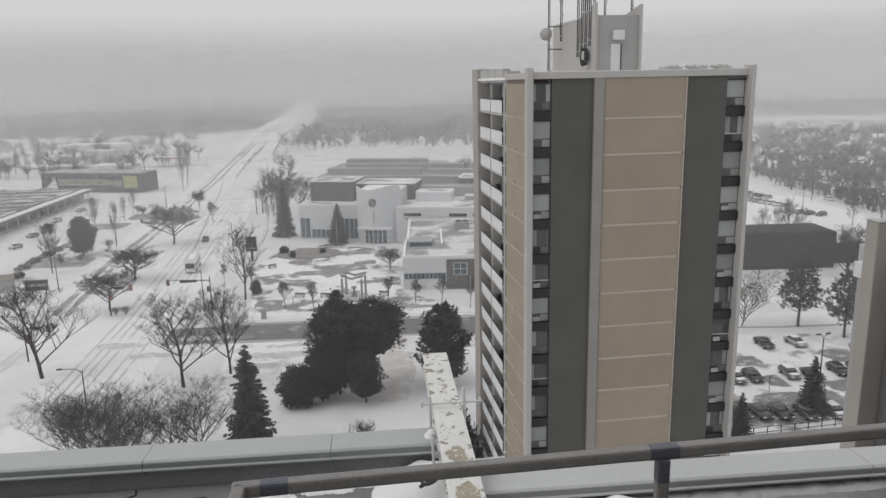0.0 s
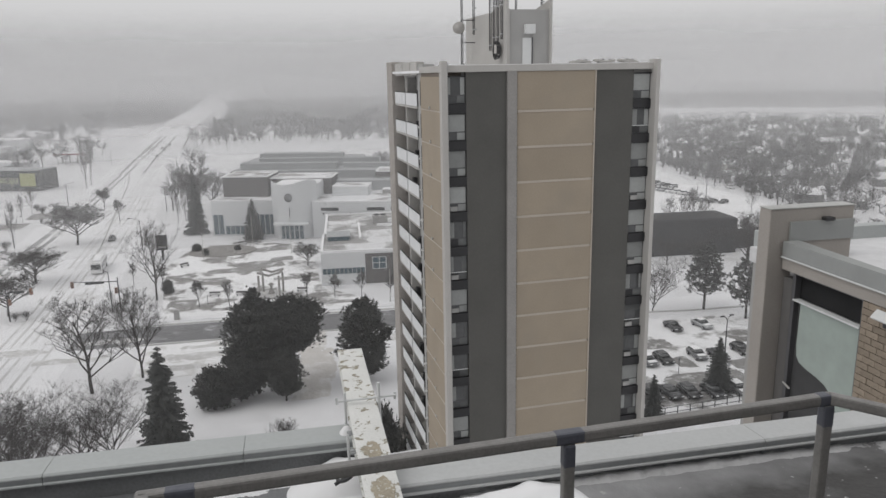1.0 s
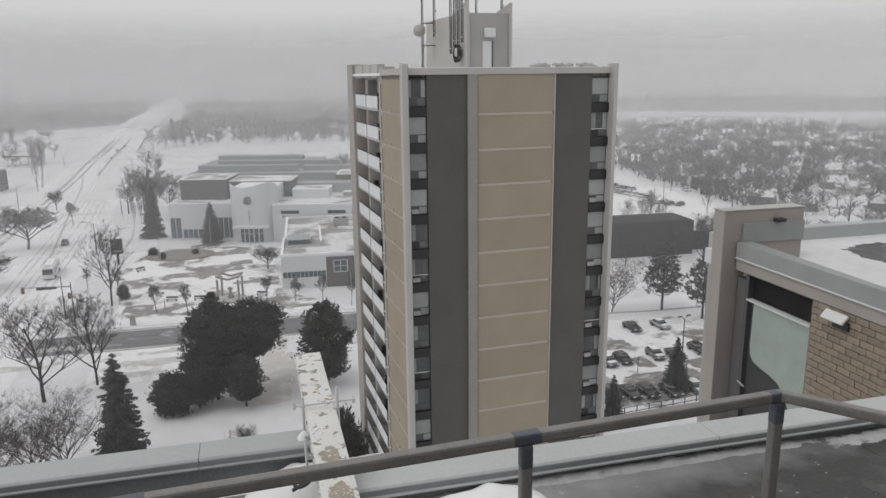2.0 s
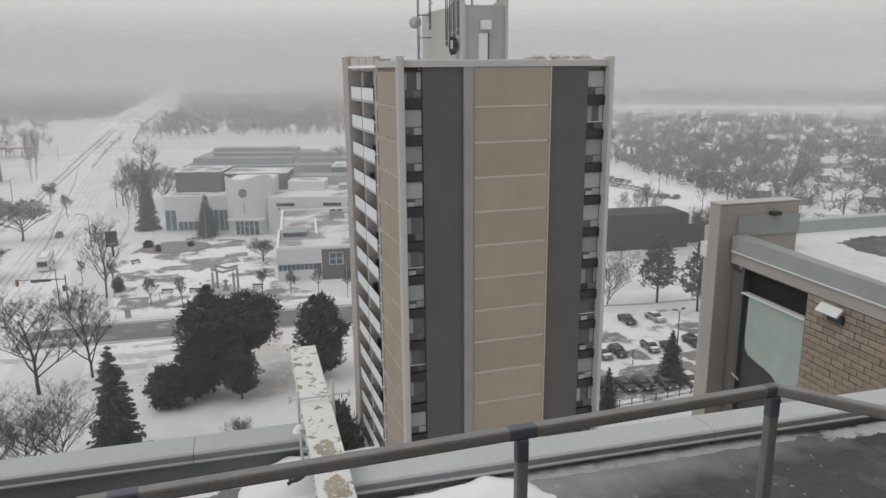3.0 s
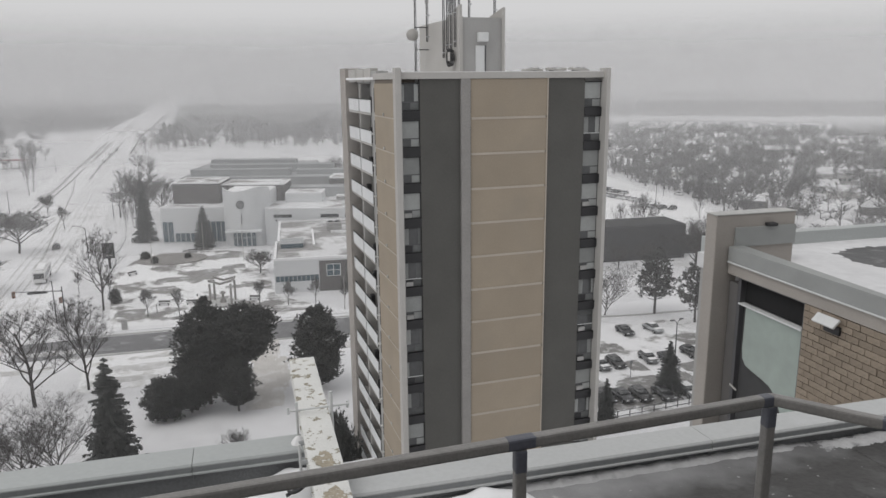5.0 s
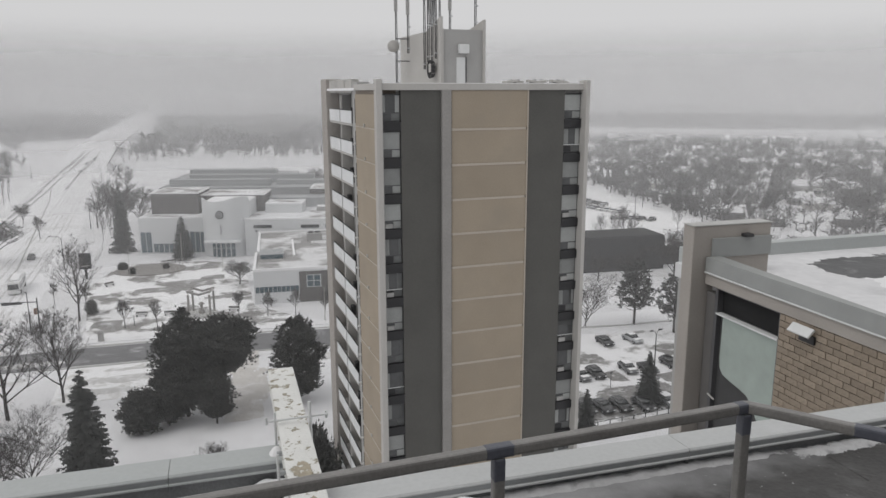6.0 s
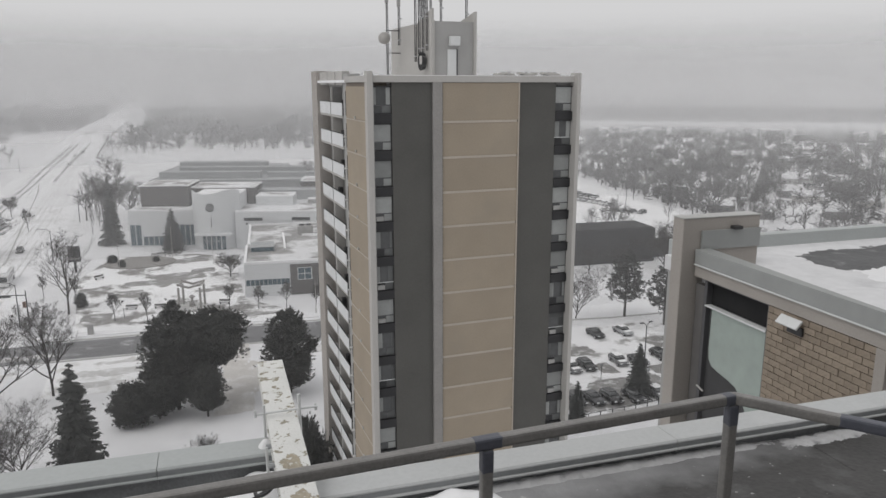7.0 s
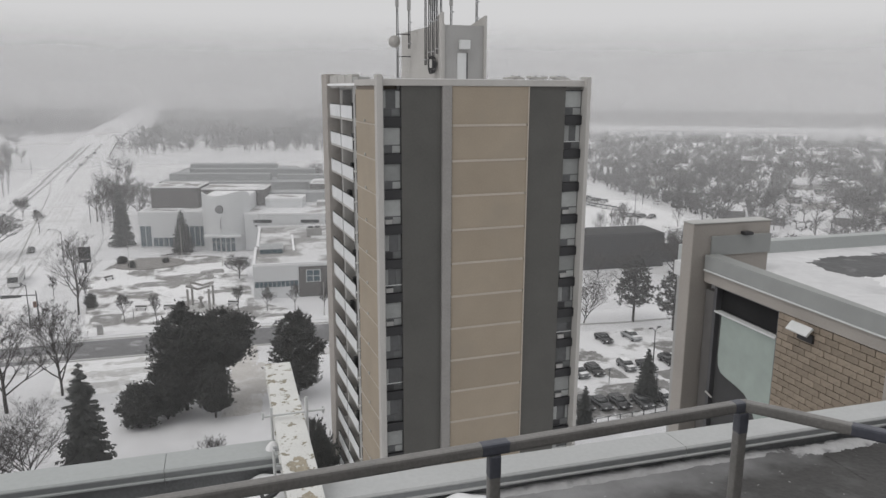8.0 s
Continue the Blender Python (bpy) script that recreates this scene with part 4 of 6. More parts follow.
def blades(r, centre, radius, count, size, flat=0.6, out=None, verts=None, faces=None):
    """Small needle tufts scattered through an ellipsoid, pointing outward."""
    for _ in range(count):
        a, cz = r.uniform(0, 2 * math.pi), r.uniform(-1, 1)
        rr = r.uniform(0.55, 1.0) ** 0.5
        s = math.sqrt(1 - cz * cz)
        n = Vector((s * math.cos(a), s * math.sin(a), cz))
        p = Vector(centre) + Vector((n.x * radius[0], n.y * radius[1], n.z * radius[2])) * rr
        t = n.cross(Vector((r.uniform(-1, 1), r.uniform(-1, 1), r.uniform(-1, 1)))).normalized()
        w = size * r.uniform(0.5, 1.2)
        tip = p + (n + Vector((0, 0, -0.15))).normalized() * w * 1.1
        b = len(verts)
        verts += [tuple(p - t * w * 0.5), tuple(p + t * w * 0.5), tuple(tip), tuple(p + n.cross(t) * w * 0.45)]
        faces += [(b, b + 1, b + 2), (b, b + 3, b + 2)]


def spruce_meshes(seed, height, width):
    r = random.Random(seed)
    tv, tf, v, f = [], [], [], []
    limb(tv, tf, [Vector((0, 0, 0)), Vector((0, 0, height * 0.5)), Vector((0, 0, height * 0.97))], [height * 0.018, height * 0.011, 0.02], 7)
    tiers = 30
    for i in range(tiers):
        h = 0.05 + 0.93 * i / (tiers - 1)
        reach = width / 2 * (1 - h) ** 0.8 * r.uniform(0.85, 1.2) + 0.18
        n = max(5, int(13 * (1 - h)) + 4)
        for k in range(n):
            a = 2 * math.pi * (k + r.uniform(-0.4, 0.4)) / n
            ln = reach * r.uniform(0.7, 1.15)
            d = Vector((math.cos(a), math.sin(a), 0))
            z = h * height + r.uniform(-0.15, 0.15)
            for q in range(6):
                g = (q + 0.6) / 6
                p = Vector((0, 0, z)) + d * ln * g + Vector((0, 0, -0.28 * ln * g + 0.1 * ln * g * g))
                w = 0.56 * (1.1 - 0.45 * g) * min(1.0, 0.3 + ln / 2.2)
                side = Vector((-d.y, d.x, 0))
                for s in (-1, 1):
                    b = len(v)
                    tip = p + side * s * w * r.uniform(0.8, 1.4) + d * w * 0.6 + Vector((0, 0, -w * r.uniform(0.2, 0.7)))
                    v += [tuple(p - d * w * 0.5 + Vector((0, 0, 0.06))), tuple(p + d * w * 0.5), tuple(tip)]
                    f.append((b, b + 1, b + 2))
                b = len(v)
                v += [tuple(p - d * w * 0.4 + Vector((0, 0, 0.1))), tuple(p + d * w * 0.9 + Vector((0, 0, -0.05))), tuple(p + d * w * 0.2 + Vector((0, 0, -w * r.uniform(0.6, 1.0))))]
                f.append((b, b + 1, b + 2))
    return mesh_of("trunk", tv, tf, BARK, True), mesh_of("needles", v, f, NEEDLE)


def crown_meshes(seed, height, profile, clumps=110, per=95, tuft=0.3, size=0.85):
    """A pine whose crown follows half-widths given by height: boughs that end in flat, upswept pads of needle tufts."""
    r = random.Random(seed)
    tv, tf, v, f = [], [], [], []
    limb(tv, tf, [Vector((0, 0, 0)), Vector((0.1, 0.05, height * 0.45)), Vector((0, 0, height * 0.93))], [height * 0.017, height * 0.012, 0.03], 8)
    zs, ws = [p[0] for p in profile], [p[1] for p in profile]
    area = np.cumsum(np.interp(np.linspace(zs[0], zs[-1], 60), zs, ws) + 0.35)
    for c in range(clumps):
        z = float(np.interp((c + r.random()) / clumps * area[-1], area, np.linspace(zs[0], zs[-1], 60)))
        w = float(np.interp(z, zs, ws))
        a = c * 2.399 + r.uniform(-0.4, 0.4)
        lobe = 0.84 + 0.2 * math.sin(3 * a + z * 0.9 + seed) + r.uniform(-0.14, 0.16)
        ln = max(0.0, w * lobe * r.random() ** 0.38)
        rad = size * r.uniform(0.5, 1.2) * (0.55 + 0.45 * min(1, w / 2.5))
        d = Vector((math.cos(a), math.sin(a), 0))
        p = d * ln + Vector((0, 0, z + 0.1 * ln))
        root = Vector((0, 0, max(0.3, z - 0.35 * ln - 0.3)))
        limb(tv, tf, [root, root.lerp(p, 0.6) - Vector((0, 0, 0.12 * ln)), p], [0.07, 0.045, 0.02], 4)
        # twigs fan out of the bough's end, each a small brush of needles
        for _ in range(max(6, per // 9)):
            q = p + Vector((r.gauss(0, 0.5), r.gauss(0, 0.5), 0)) * rad * 1.15 + d * rad * 0.3
            q.z += r.gauss(0, 0.3) * rad + 0.12 * (q - p).length
            axis = ((q - p) * 0.8 + d * 0.35 + Vector((0, 0, 0.55))).normalized()
            across = axis.cross(Vector((r.uniform(-1, 1), r.uniform(-1, 1), 0.3))).normalized()
            other = axis.cross(across)
            ln_t = tuft * r.uniform(0.8, 1.7)
            for k in range(7):
                ang = 2 * math.pi * k / 7 + r.uniform(-0.4, 0.4)
                out = across * math.cos(ang) + other * math.sin(ang)
                b = len(v)
                base = q + axis * ln_t * r.uniform(-0.5, 0.3)
                side = axis.cross(out) * tuft * 0.24
                v += [tuple(base - side), tuple(base + side), tuple(base + (axis * 0.75 + out * r.uniform(0.5, 1.0)) * ln_t * 0.8)]
                f.append((b, b + 1, b + 2))
    return mesh_of("trunk", tv, tf, BARK, True), mesh_of("needles", v, f, NEEDLE_PINE)


def tree(name, meshes, crown, label, category, group, x, y, size=1.0, turn=0.0, wide=1.0):
    ob = new(name)
    child("trunk", meshes[0], ob)
    child(crown, meshes[1], ob)
    tagged(ob, label, category, group)
    ob.matrix_world = pose(x, y, -0.04, 0, 0, turn) @ Matrix.Diagonal((size * wide, size * wide, size, 1))
    return ob


VASE = [bare_tree_meshes(11, 16, 0.95, 0.17, density=1.0, leader=0.66, reach=0.6), bare_tree_meshes(12, 16, 0.85, 0.2, density=1.0, leader=0.62, reach=0.62)]
ROUND = [bare_tree_meshes(21, 10, 1.5, 0.15, density=0.95, thick=1.2, leader=0.42, reach=0.72), bare_tree_meshes(22, 10, 1.35, 0.17, density=0.95, thick=1.2, leader=0.45, reach=0.7)]
MULTI = [bare_tree_meshes(31, 11, 1.0, 0.1, stems=2, density=0.76, thick=0.72, leader=0.5, reach=0.8), bare_tree_meshes(32, 11, 1.1, 0.1, stems=2, density=0.76, thick=0.72, leader=0.5, reach=0.8)]
SMALL = [bare_tree_meshes(41, 6, 0.9, 0.3, density=0.85, thick=0.9, leader=0.72, reach=0.42), bare_tree_meshes(42, 6, 1.0, 0.28, density=0.85, thick=0.9, leader=0.7, reach=0.44)]
SHRUB = bare_tree_meshes(51, 3, 0.55, 0.1, stems=6, density=0.5, thick=0.55)
FAN = [bare_tree_meshes(13, 16, 0.72, 0.13, density=0.92, thick=0.75, leader=0.78, reach=0.52), bare_tree_meshes(14, 16, 0.8, 0.15, density=0.9, thick=0.75, leader=0.8, reach=0.5)]
# leafless trees: kind, place, height, width factor
for k, (fam, x, y, h, wide) in enumerate((
        (FAN, -56.2, 119.6, 17.0, 1.35), (FAN, -31.8, 112.7, 17.0, 1.3), (FAN, -25.3, 117.2, 15.6, 1.05), (FAN, -30.2, 161.6, 19.0, 0.9),
        (ROUND, -60.5, 182.9, 9.4, 1.2), (ROUND, -62.2, 225.9, 13.0, 1.05), (ROUND, -58.1, 157.5, 9.8, 0.95), (FAN, -62.0, 106, 12.5, 1.0),
        (FAN, -84.9, 194.4, 14.0, 0.8), (VASE, -33.5, 262, 17, 0.9), (VASE, -28.0, 268, 16, 0.9), (VASE, -38, 280, 15, 0.8),
        (FAN, -89.0, 347.7, 22, 0.35), (FAN, -97.4, 391.6, 22, 0.4), (FAN, -92.7, 247.5, 13, 0.5), (FAN, -90.2, 268.6, 11, 0.45), (FAN, -79.7, 227.5, 14, 0.35), (FAN, -92.3, 285.6, 12, 0.5),
        (ROUND, -69.9, 293.9, 8, 0.7), (FAN, -37.5, 250.5, 12, 0.4), (FAN, -36, 256, 11, 0.35), (FAN, -104, 420, 15, 0.5),
        (MULTI, 67.8, 128.0, 12.5, 1.0), (MULTI, 95, 158, 8, 1.0), (MULTI, 88, 160, 8, 1.0), (VASE, 103, 150, 13, 0.9), (VASE, 110, 160, 13, 0.9), (VASE, 118, 158, 12, 0.9), (MULTI, 106, 168, 9, 1.0),
        (VASE, 26, 300, 14, 1.0), (VASE, -8, 318, 15, 1.0), (VASE, 40, 330, 15, 1.0), (VASE, 20, 345, 14, 1.0), (ROUND, 2.4, 182.9, 6.2, 1.0))):
    tree("bare_tree", fam[k % 2], "twigs", "leafless deciduous tree with fine dark twigs standing in snow", "tree", "bare trees", x, y, h / (16 if fam in (VASE, FAN) else 10 if fam is ROUND else 11), 37.0 * k, wide)
# thicket of several bare trees close under the roof
for k, (x, y, h) in enumerate(((-37.0, 88, 12.8), (-32.0, 85, 13.4), (-27.0, 86, 13.0), (-23.6, 88.5, 11.0), (-40.5, 90, 11.0), (-34.6, 83, 12.0), (-29.4, 82.5, 12.4))):
    tree("bare_tree", MULTI[k % 2], "twigs", "many-stemmed leafless tree in a dense twiggy thicket", "tree", "thicket trees", x, y, h / 11, 61.0 * k, 0.85)
# young street trees
for k, (x, y, h) in enumerate(((-37.9, 177.5, 5.2), (-20.6, 153.6, 6.2), (-14.3, 151.4, 6.4), (1.5, 155.6, 5.8), (7.3, 153.4, 5.8), (13.0, 152.5, 6.1), (18.6, 148.7, 6.4), (-30.5, 172, 5.6), (21, 156, 6), (-58, 262, 8))):
    tree("street_tree", SMALL[k % 2], "twigs", "young leafless street tree in a snowy verge", "tree", "street trees", x, y, h / 6, 47.0 * k, 0.8)
for k, (x, y, h) in enumerate(((-3.0, 89.5, 3.6), (-22, 168, 2.2), (8.5, 160.5, 2.4), (60, 133, 2.6), (-77, 272, 3.4), (-82, 276, 3.2), (-88, 283, 3.4), (-92, 290, 3.2), (-84, 284, 3), (-88, 207, 2.8), (-86, 203, 2.6), (-82, 206, 2.6), (-80, 222, 3.4), (-55.4, 153.1, 2.2), (-53.5, 153.6, 2.2))):
    tree("bare_shrub", SHRUB, "twigs", "low leafless shrub poking out of the snow", "shrub", "bare shrubs", x, y, h / 3, 80.0 * k, 1.3)
SPRUCE = [spruce_meshes(61, 12, 5.6), spruce_meshes(62, 12, 5.2)]
for k, (x, y, h, wide) in enumerate(((-17.2, 88.5, 15.2, 0.98), (-29.6, 232.6, 19.7, 0.75), (-12.2, 219.0, 12.2, 1.15), (59.3, 90.9, 8.4, 1.15), (46.0, 85.1, 6.4, 1.0), (38, 262, 16, 0.8), (41, 270, 15, 0.8), (45, 258, 12, 0.8), (-44, 158, 1.0, 1.2))):
    tree("spruce", SPRUCE[k % 2], "needles", "dark green spruce with drooping tiers of branches", "tree", "spruces", x, y, h / 12, 51.0 * k, wide)
# a grove of pines, each with its own outline
TALL_PINE = crown_meshes(71, 16.4, [(1.9, 2.6), (4, 3.7), (7, 4.1), (11, 4.2), (13, 3.0), (14.4, 1.2), (16.3, 0.1)], 420, 200, 0.3, 0.8)
DOME_PINE = crown_meshes(72, 14.6, [(6.4, 1.4), (7.4, 3.0), (8.4, 4.6), (9.8, 5.0), (11.4, 4.7), (12.8, 3.8), (13.8, 2.2)], 400, 200, 0.3, 0.8)
LOW_PINE = crown_meshes(75, 8.4, [(1.2, 0.7), (2.2, 2.5), (4, 2.7), (6.4, 2.2), (8.2, 0.8)], 190, 180, 0.28, 0.65)
SLOPE_PINE = crown_meshes(76, 8.2, [(1.0, 1.8), (2.4, 2.8), (4.5, 2.7), (6.5, 1.9), (8.0, 0.5)], 200, 180, 0.28, 0.7)
BROAD_PINE = crown_meshes(77, 13.4, [(1.4, 2.2), (3.5, 3.6), (6.5, 4.0), (9.5, 3.3), (11.8, 2.0), (13.2, 0.5)], 300, 190, 0.3, 0.75)
OPEN_CROWN = [(3.6, 2.2), (5.5, 2.9), (8, 2.8), (10.5, 1.9), (12.6, 0.4)]
PINE_OPEN = crown_meshes(73, 13, OPEN_CROWN, 85, 140, 0.34, 0.75)
for k, (m, x, y) in enumerate(((TALL_PINE, -6.9, 106.6), (DOME_PINE, -1.6, 107.0), (LOW_PINE, -2.9, 102.9), (SLOPE_PINE, -9.4, 104.2), (BROAD_PINE, 9.2, 107.8))):
    tree("pine", m, "needles", "dense dark pine with a ragged crown reaching low over snow", "tree", "pines", x, y, 1.0, 0.0)
BUSH_PINE = crown_meshes(74, 6, [(0.4, 2.2), (1.6, 2.9), (3.2, 2.8), (4.8, 1.9), (5.8, 0.7)], 170, 170, 0.28, 0.7)
for k, (m, x, y, h, wide) in enumerate((
        (PINE_OPEN, 77.9, 126, 14.0, 1.15), (PINE_OPEN, 82.5, 119.0, 13.0, 1.15), (BROAD_PINE, -84.5, 214.6, 12.0, 1.15))):
    tree("pine", m, "needles", "dense dark pine with an uneven clumped crown", "tree", "pines", x, y, h / (13 if m is PINE_OPEN else 14), 73.0 * k, wide)
for k, (x, y, h, wide) in enumerate(((8.0, 73.5, 11.4, 0.4), (-12.9, 102.9, 6.2, 0.9), (-28.5, 166, 3.2, 0.8), (-27, 207, 2.2, 1.3), (-24, 201, 2.0, 1.0), (-16, 205, 1.6, 1.2), (56, 128, 2, 1.2))):
    tree("evergreen_bush", BUSH_PINE, "needles", "rounded dark evergreen bush sitting low in snow", "shrub", "evergreen bushes", x, y, h / 6, 40.0 * k, wide)


# far woods: many-branched crowns, too many to count
def twig_template(seed, spread, wide=1.0):
    """Triangles of a leafless tree one metre high."""
    r = random.Random(seed)
    tris = []

    def grow(p, d, length, w, depth):
        end = p + d * length
        side = d.cross(Vector((r.uniform(-1, 1), r.uniform(-1, 1), r.uniform(-1, 1)))).normalized() * w / 2
        tris.append((tuple(p - side), tuple(p + side), tuple(end)))
        if depth == 3:
            return
        for _ in range((8, 6, 6)[depth]):
            a = r.uniform(0, 2 * math.pi)
            nd = (d + Vector((math.cos(a), math.sin(a), 0.2)) * spread * r.uniform(0.5, 1.4)).normalized()
            grow(p + d * length * r.uniform(0.3, 0.98), nd, length * r.uniform(0.45, 0.72), w * (0.5 if depth == 0 else 0.72), depth + 1)

    grow(Vector((0, 0, 0)), Vector((0, 0, 1)), 0.55, 0.035 * wide, 0)
    v = np.array(tris).reshape(-1, 3)
    return v / np.array([1, 1, v[:, 2].max()])


def cone_template(seed):
    r = random.Random(seed)
    tris = []
    for i in range(150):
        h = r.random() ** 1.25
        rad = 0.21 * (1 - h) + 0.012
        a = r.uniform(0, 2 * math.pi)
        o = Vector((math.cos(a), math.sin(a), 0))
        t = Vector((-o.y, o.x, 0)) * 0.05 * (1.3 - h)
        p = Vector((0, 0, 0.04 + 0.95 * h)) + o * rad * 0.35
        q = Vector((0, 0, 0.04 + 0.95 * h - 0.05)) + o * rad * r.uniform(0.8, 1.15)
        tris.append((tuple(p - t), tuple(p + t), tuple(q)))
    return np.array(tris).reshape(-1, 3)


TEMPLATES = [twig_template(k, sp, 1.25) for k, sp in ((1, 0.75), (2, 0.9), (3, 0.65), (4, 1.0))]
CONES = [cone_template(k) for k in (11, 12)]


def woods(name, spots, label, seed, needle=0.12, wide=1.0, kinds=None):
    kinds = kinds or TEMPLATES
    r = np.random.default_rng(seed)
    V = []
    for (x, y, h) in spots:
        t = CONES[r.integers(2)] if r.random() < needle else kinds[r.integers(len(kinds))]
        a = r.random() * 6.283
        c, s_ = np.cos(a) * wide, np.sin(a) * wide
        V.append(np.c_[x + h * (t[:, 0] * c - t[:, 1] * s_), y + h * (t[:, 0] * s_ + t[:, 1] * c), h * t[:, 2]])
    v = np.concatenate(V)
    ob = new(name, mesh_of(name, v.tolist(), np.arange(len(v)).reshape(-1, 3).tolist(), WOOD_FAR))
    return tagged(ob, label, "trees", "", "stuff")


rs = random.Random(99)


def scatter(n, a0, a1, d0, d1, h0, h1, skip=None):
    out = []
    hx, hy = [p[0] for p in HIGHWAY], [p[1] for p in HIGHWAY]
    while len(out) < n:
        a, d = radians(rs.uniform(a0, a1)), math.sqrt(rs.uniform(d0 * d0, d1 * d1))
        x, y = d * math.sin(a), d * math.cos(a)
        if skip and skip(x, y):
            continue
        if avenue_edge(y, -1) - 12 < x < avenue_edge(y, 1) + (14 if y > 600 else 6) or abs(y - np.interp(x, hx, hy)) < 30:
            continue
        out.append((x, y, rs.uniform(h0, h1)))
    return out


def thinned(templates, count, seed, wide):
    """Sparser copies of tree templates with broader twigs, for trees far away."""
    r = np.random.default_rng(seed)
    out = []
    for t in templates:
        tris = t.reshape(-1, 3, 3)
        pick = tris[np.r_[0:9, 9 + r.choice(len(tris) - 9, count, replace=False)]].copy()
        mid = (pick[:, :1] + pick[:, 1:2]) / 2
        pick[:, :2] = mid + (pick[:, :2] - mid) * wide
        out.append(pick.reshape(-1, 3))
    return out


in_lot = lambda x, y: x < 163 + (y - 230) * 0.127 and y < 346
BUSHY = [twig_template(k, 1.1, 3.5)[: 3 * 150] for k in (21, 22)]
FAR_KINDS = thinned(TEMPLATES, 75, 5, 4.2)
DIM_KINDS = thinned(TEMPLATES, 45, 6, 6.0)
woods("suburb_trees_near", scatter(170, 26, 60, 235, 430, 8, 14, in_lot), "tall leafless trees standing between the nearest suburban houses", 12, 0.2, 1.3)
woods("suburb_trees", scatter(800, 25, 62, 290, 650, 7, 13, in_lot), "dense leafless suburban trees among snowy house roofs", 1, 0.16, 1.25)
woods("suburb_trees_far", scatter(420, 25, 62, 650, 830, 4, 6.5), "low leafless trees at the far edge of the suburb", 18, 0.2, 1.3)
woods("suburb_shrubs", scatter(1900, 25, 62, 235, 800, 2, 4.5, in_lot), "dark leafless hedges and shrubs in suburban gardens", 9, 0.1, 1.8, BUSHY)
woods("lot_hedge", [(169 + 0.127 * (y - 230) + rs.uniform(0, 7), y, rs.uniform(2.5, 5.5)) for y in np.linspace(222, 350, 120)], "dark scrub along the straight edge of the white parking lot", 15, 0.1, 1.6, BUSHY)
woods("woods_west", scatter(2900, -54, -7, 812, 1260, 12, 21), "distant dense woods west of the avenue, grey behind the haze sheets", 2, 0.15, 1.3, FAR_KINDS)
woods("woods_middle", scatter(2000, -9, 26, 625, 1260, 10, 18), "distant dense woods beyond the white field", 3, 0.12, 1.3, FAR_KINDS)
woods("woods_east", scatter(2000, 24, 64, 1000, 1260, 10, 18), "distant dense woods beyond the highway", 8, 0.12, 1.3, FAR_KINDS)
woods("woods_horizon", scatter(2200, -54, 64, 1290, 2300, 14, 24), "last belt of woods fading behind the haze sheets", 16, 0.12, 1.8, DIM_KINDS)
woods("field_edge_trees", scatter(110, -9, 26, 545, 625, 9, 17), "large leafless trees at the far edge of the white field", 13, 0.05, 1.2)
woods("field_scrub", scatter(650, -9, 26, 565, 800, 3, 7), "dark scrub along the far edge of the white field", 17, 0.1, 1.7, BUSHY)
woods("far_woods_west", scatter(260, -46, -13, 450, 720, 7, 15), "distant leafless trees beyond the shops", 4, 0.1, 1.2)
woods("road_edge_trees", [(avenue_edge(y, 1) + rs.uniform(5, 14), y, rs.uniform(9, 15)) for y in range(262, 420, 16)], "row of leafless trees along the avenue", 5, 0.0)
woods("west_trees", [(-150 + rs.uniform(-60, 20), rs.uniform(400, 470), rs.uniform(8, 14)) for _ in range(30)], "leafless trees behind the shops", 7)
for k in range(9):
    tree("bare_tree", FAN[k % 2], "twigs", "leafless tree between the dark building and the parking lot", "tree", "parking lot trees", rs.uniform(98, 180), rs.uniform(198, 216), rs.uniform(8, 12.5) / 16, 29.0 * k, 0.8)

# ---- civic building ----
civic = thing("civic_building", 0, 216, 0, -14, "white civic building with a curved entrance tower and snowy flat roofs", "civic building")


def cpart(name, x0, x1, y0, y1, z0, z1, material, label="", bevel=0.0, parent=None):
    return part(name, box(x0, x1, y0, y1, z0, z1, bevel), material, parent or civic, label)


def roofed(x0, x1, y0, y1, z0, z1, wall, label, roof=SNOW_DIRTY):
    """A block with a raised parapet edge and a snowy roof inside it."""
    w = cpart("block", x0, x1, y0, y1, z0, z1, wall, label, 0.05)
    part("roof", box(x0 + 0.4, x1 - 0.4, y0 + 0.4, y1 - 0.4, z1 + 0.001, z1 + 0.15), roof, w, "snow-covered flat roof")
    for a, b, c, d in ((x0, x1, y0 - 0.05, y0 + 0.4), (x0, x1, y1 - 0.4, y1 + 0.05), (x0 - 0.05, x0 + 0.4, y0 + 0.41, y1 - 0.41), (x1 - 0.4, x1 + 0.05, y0 + 0.41, y1 - 0.41)):
        part("coping", box(a, b, c, d, z1 + 0.002, z1 + 0.32), CIVIC_GREY if roof is CIVIC_GREY else SNOW, w, "low coping along the roof edge")
    return w


left = roofed(-26.5, -6, 5.5, 20, 0, 10.4, CIVIC_WHITE, "white left block")
for a, b, z0, z1 in ((-26.2, -23.0, 0.4, 6.4), (-22.6, -15.2, 0.4, 3.0), (-15.0, -7.5, 0.4, 6.4)):
    n = max(2, round((b - a) / 1.5))
    for q in range(n):
        w = (b - a) / n
        pane = part("window_pane", box(a + q * w + 0.08, a + (q + 1) * w - 0.08, 5.38, 5.45, z0, z1), GLASS_BLUE, left, "blue-tinted pane")
        part("mullion", box(a + q * w - 0.06, a + q * w + 0.06, 5.34, 5.48, z0, z1), FRAME_WHITE, pane)
roofed(-25, -11, 13, 26, 10.3, 16.6, BRICK_FAR, "brown brick upper block")
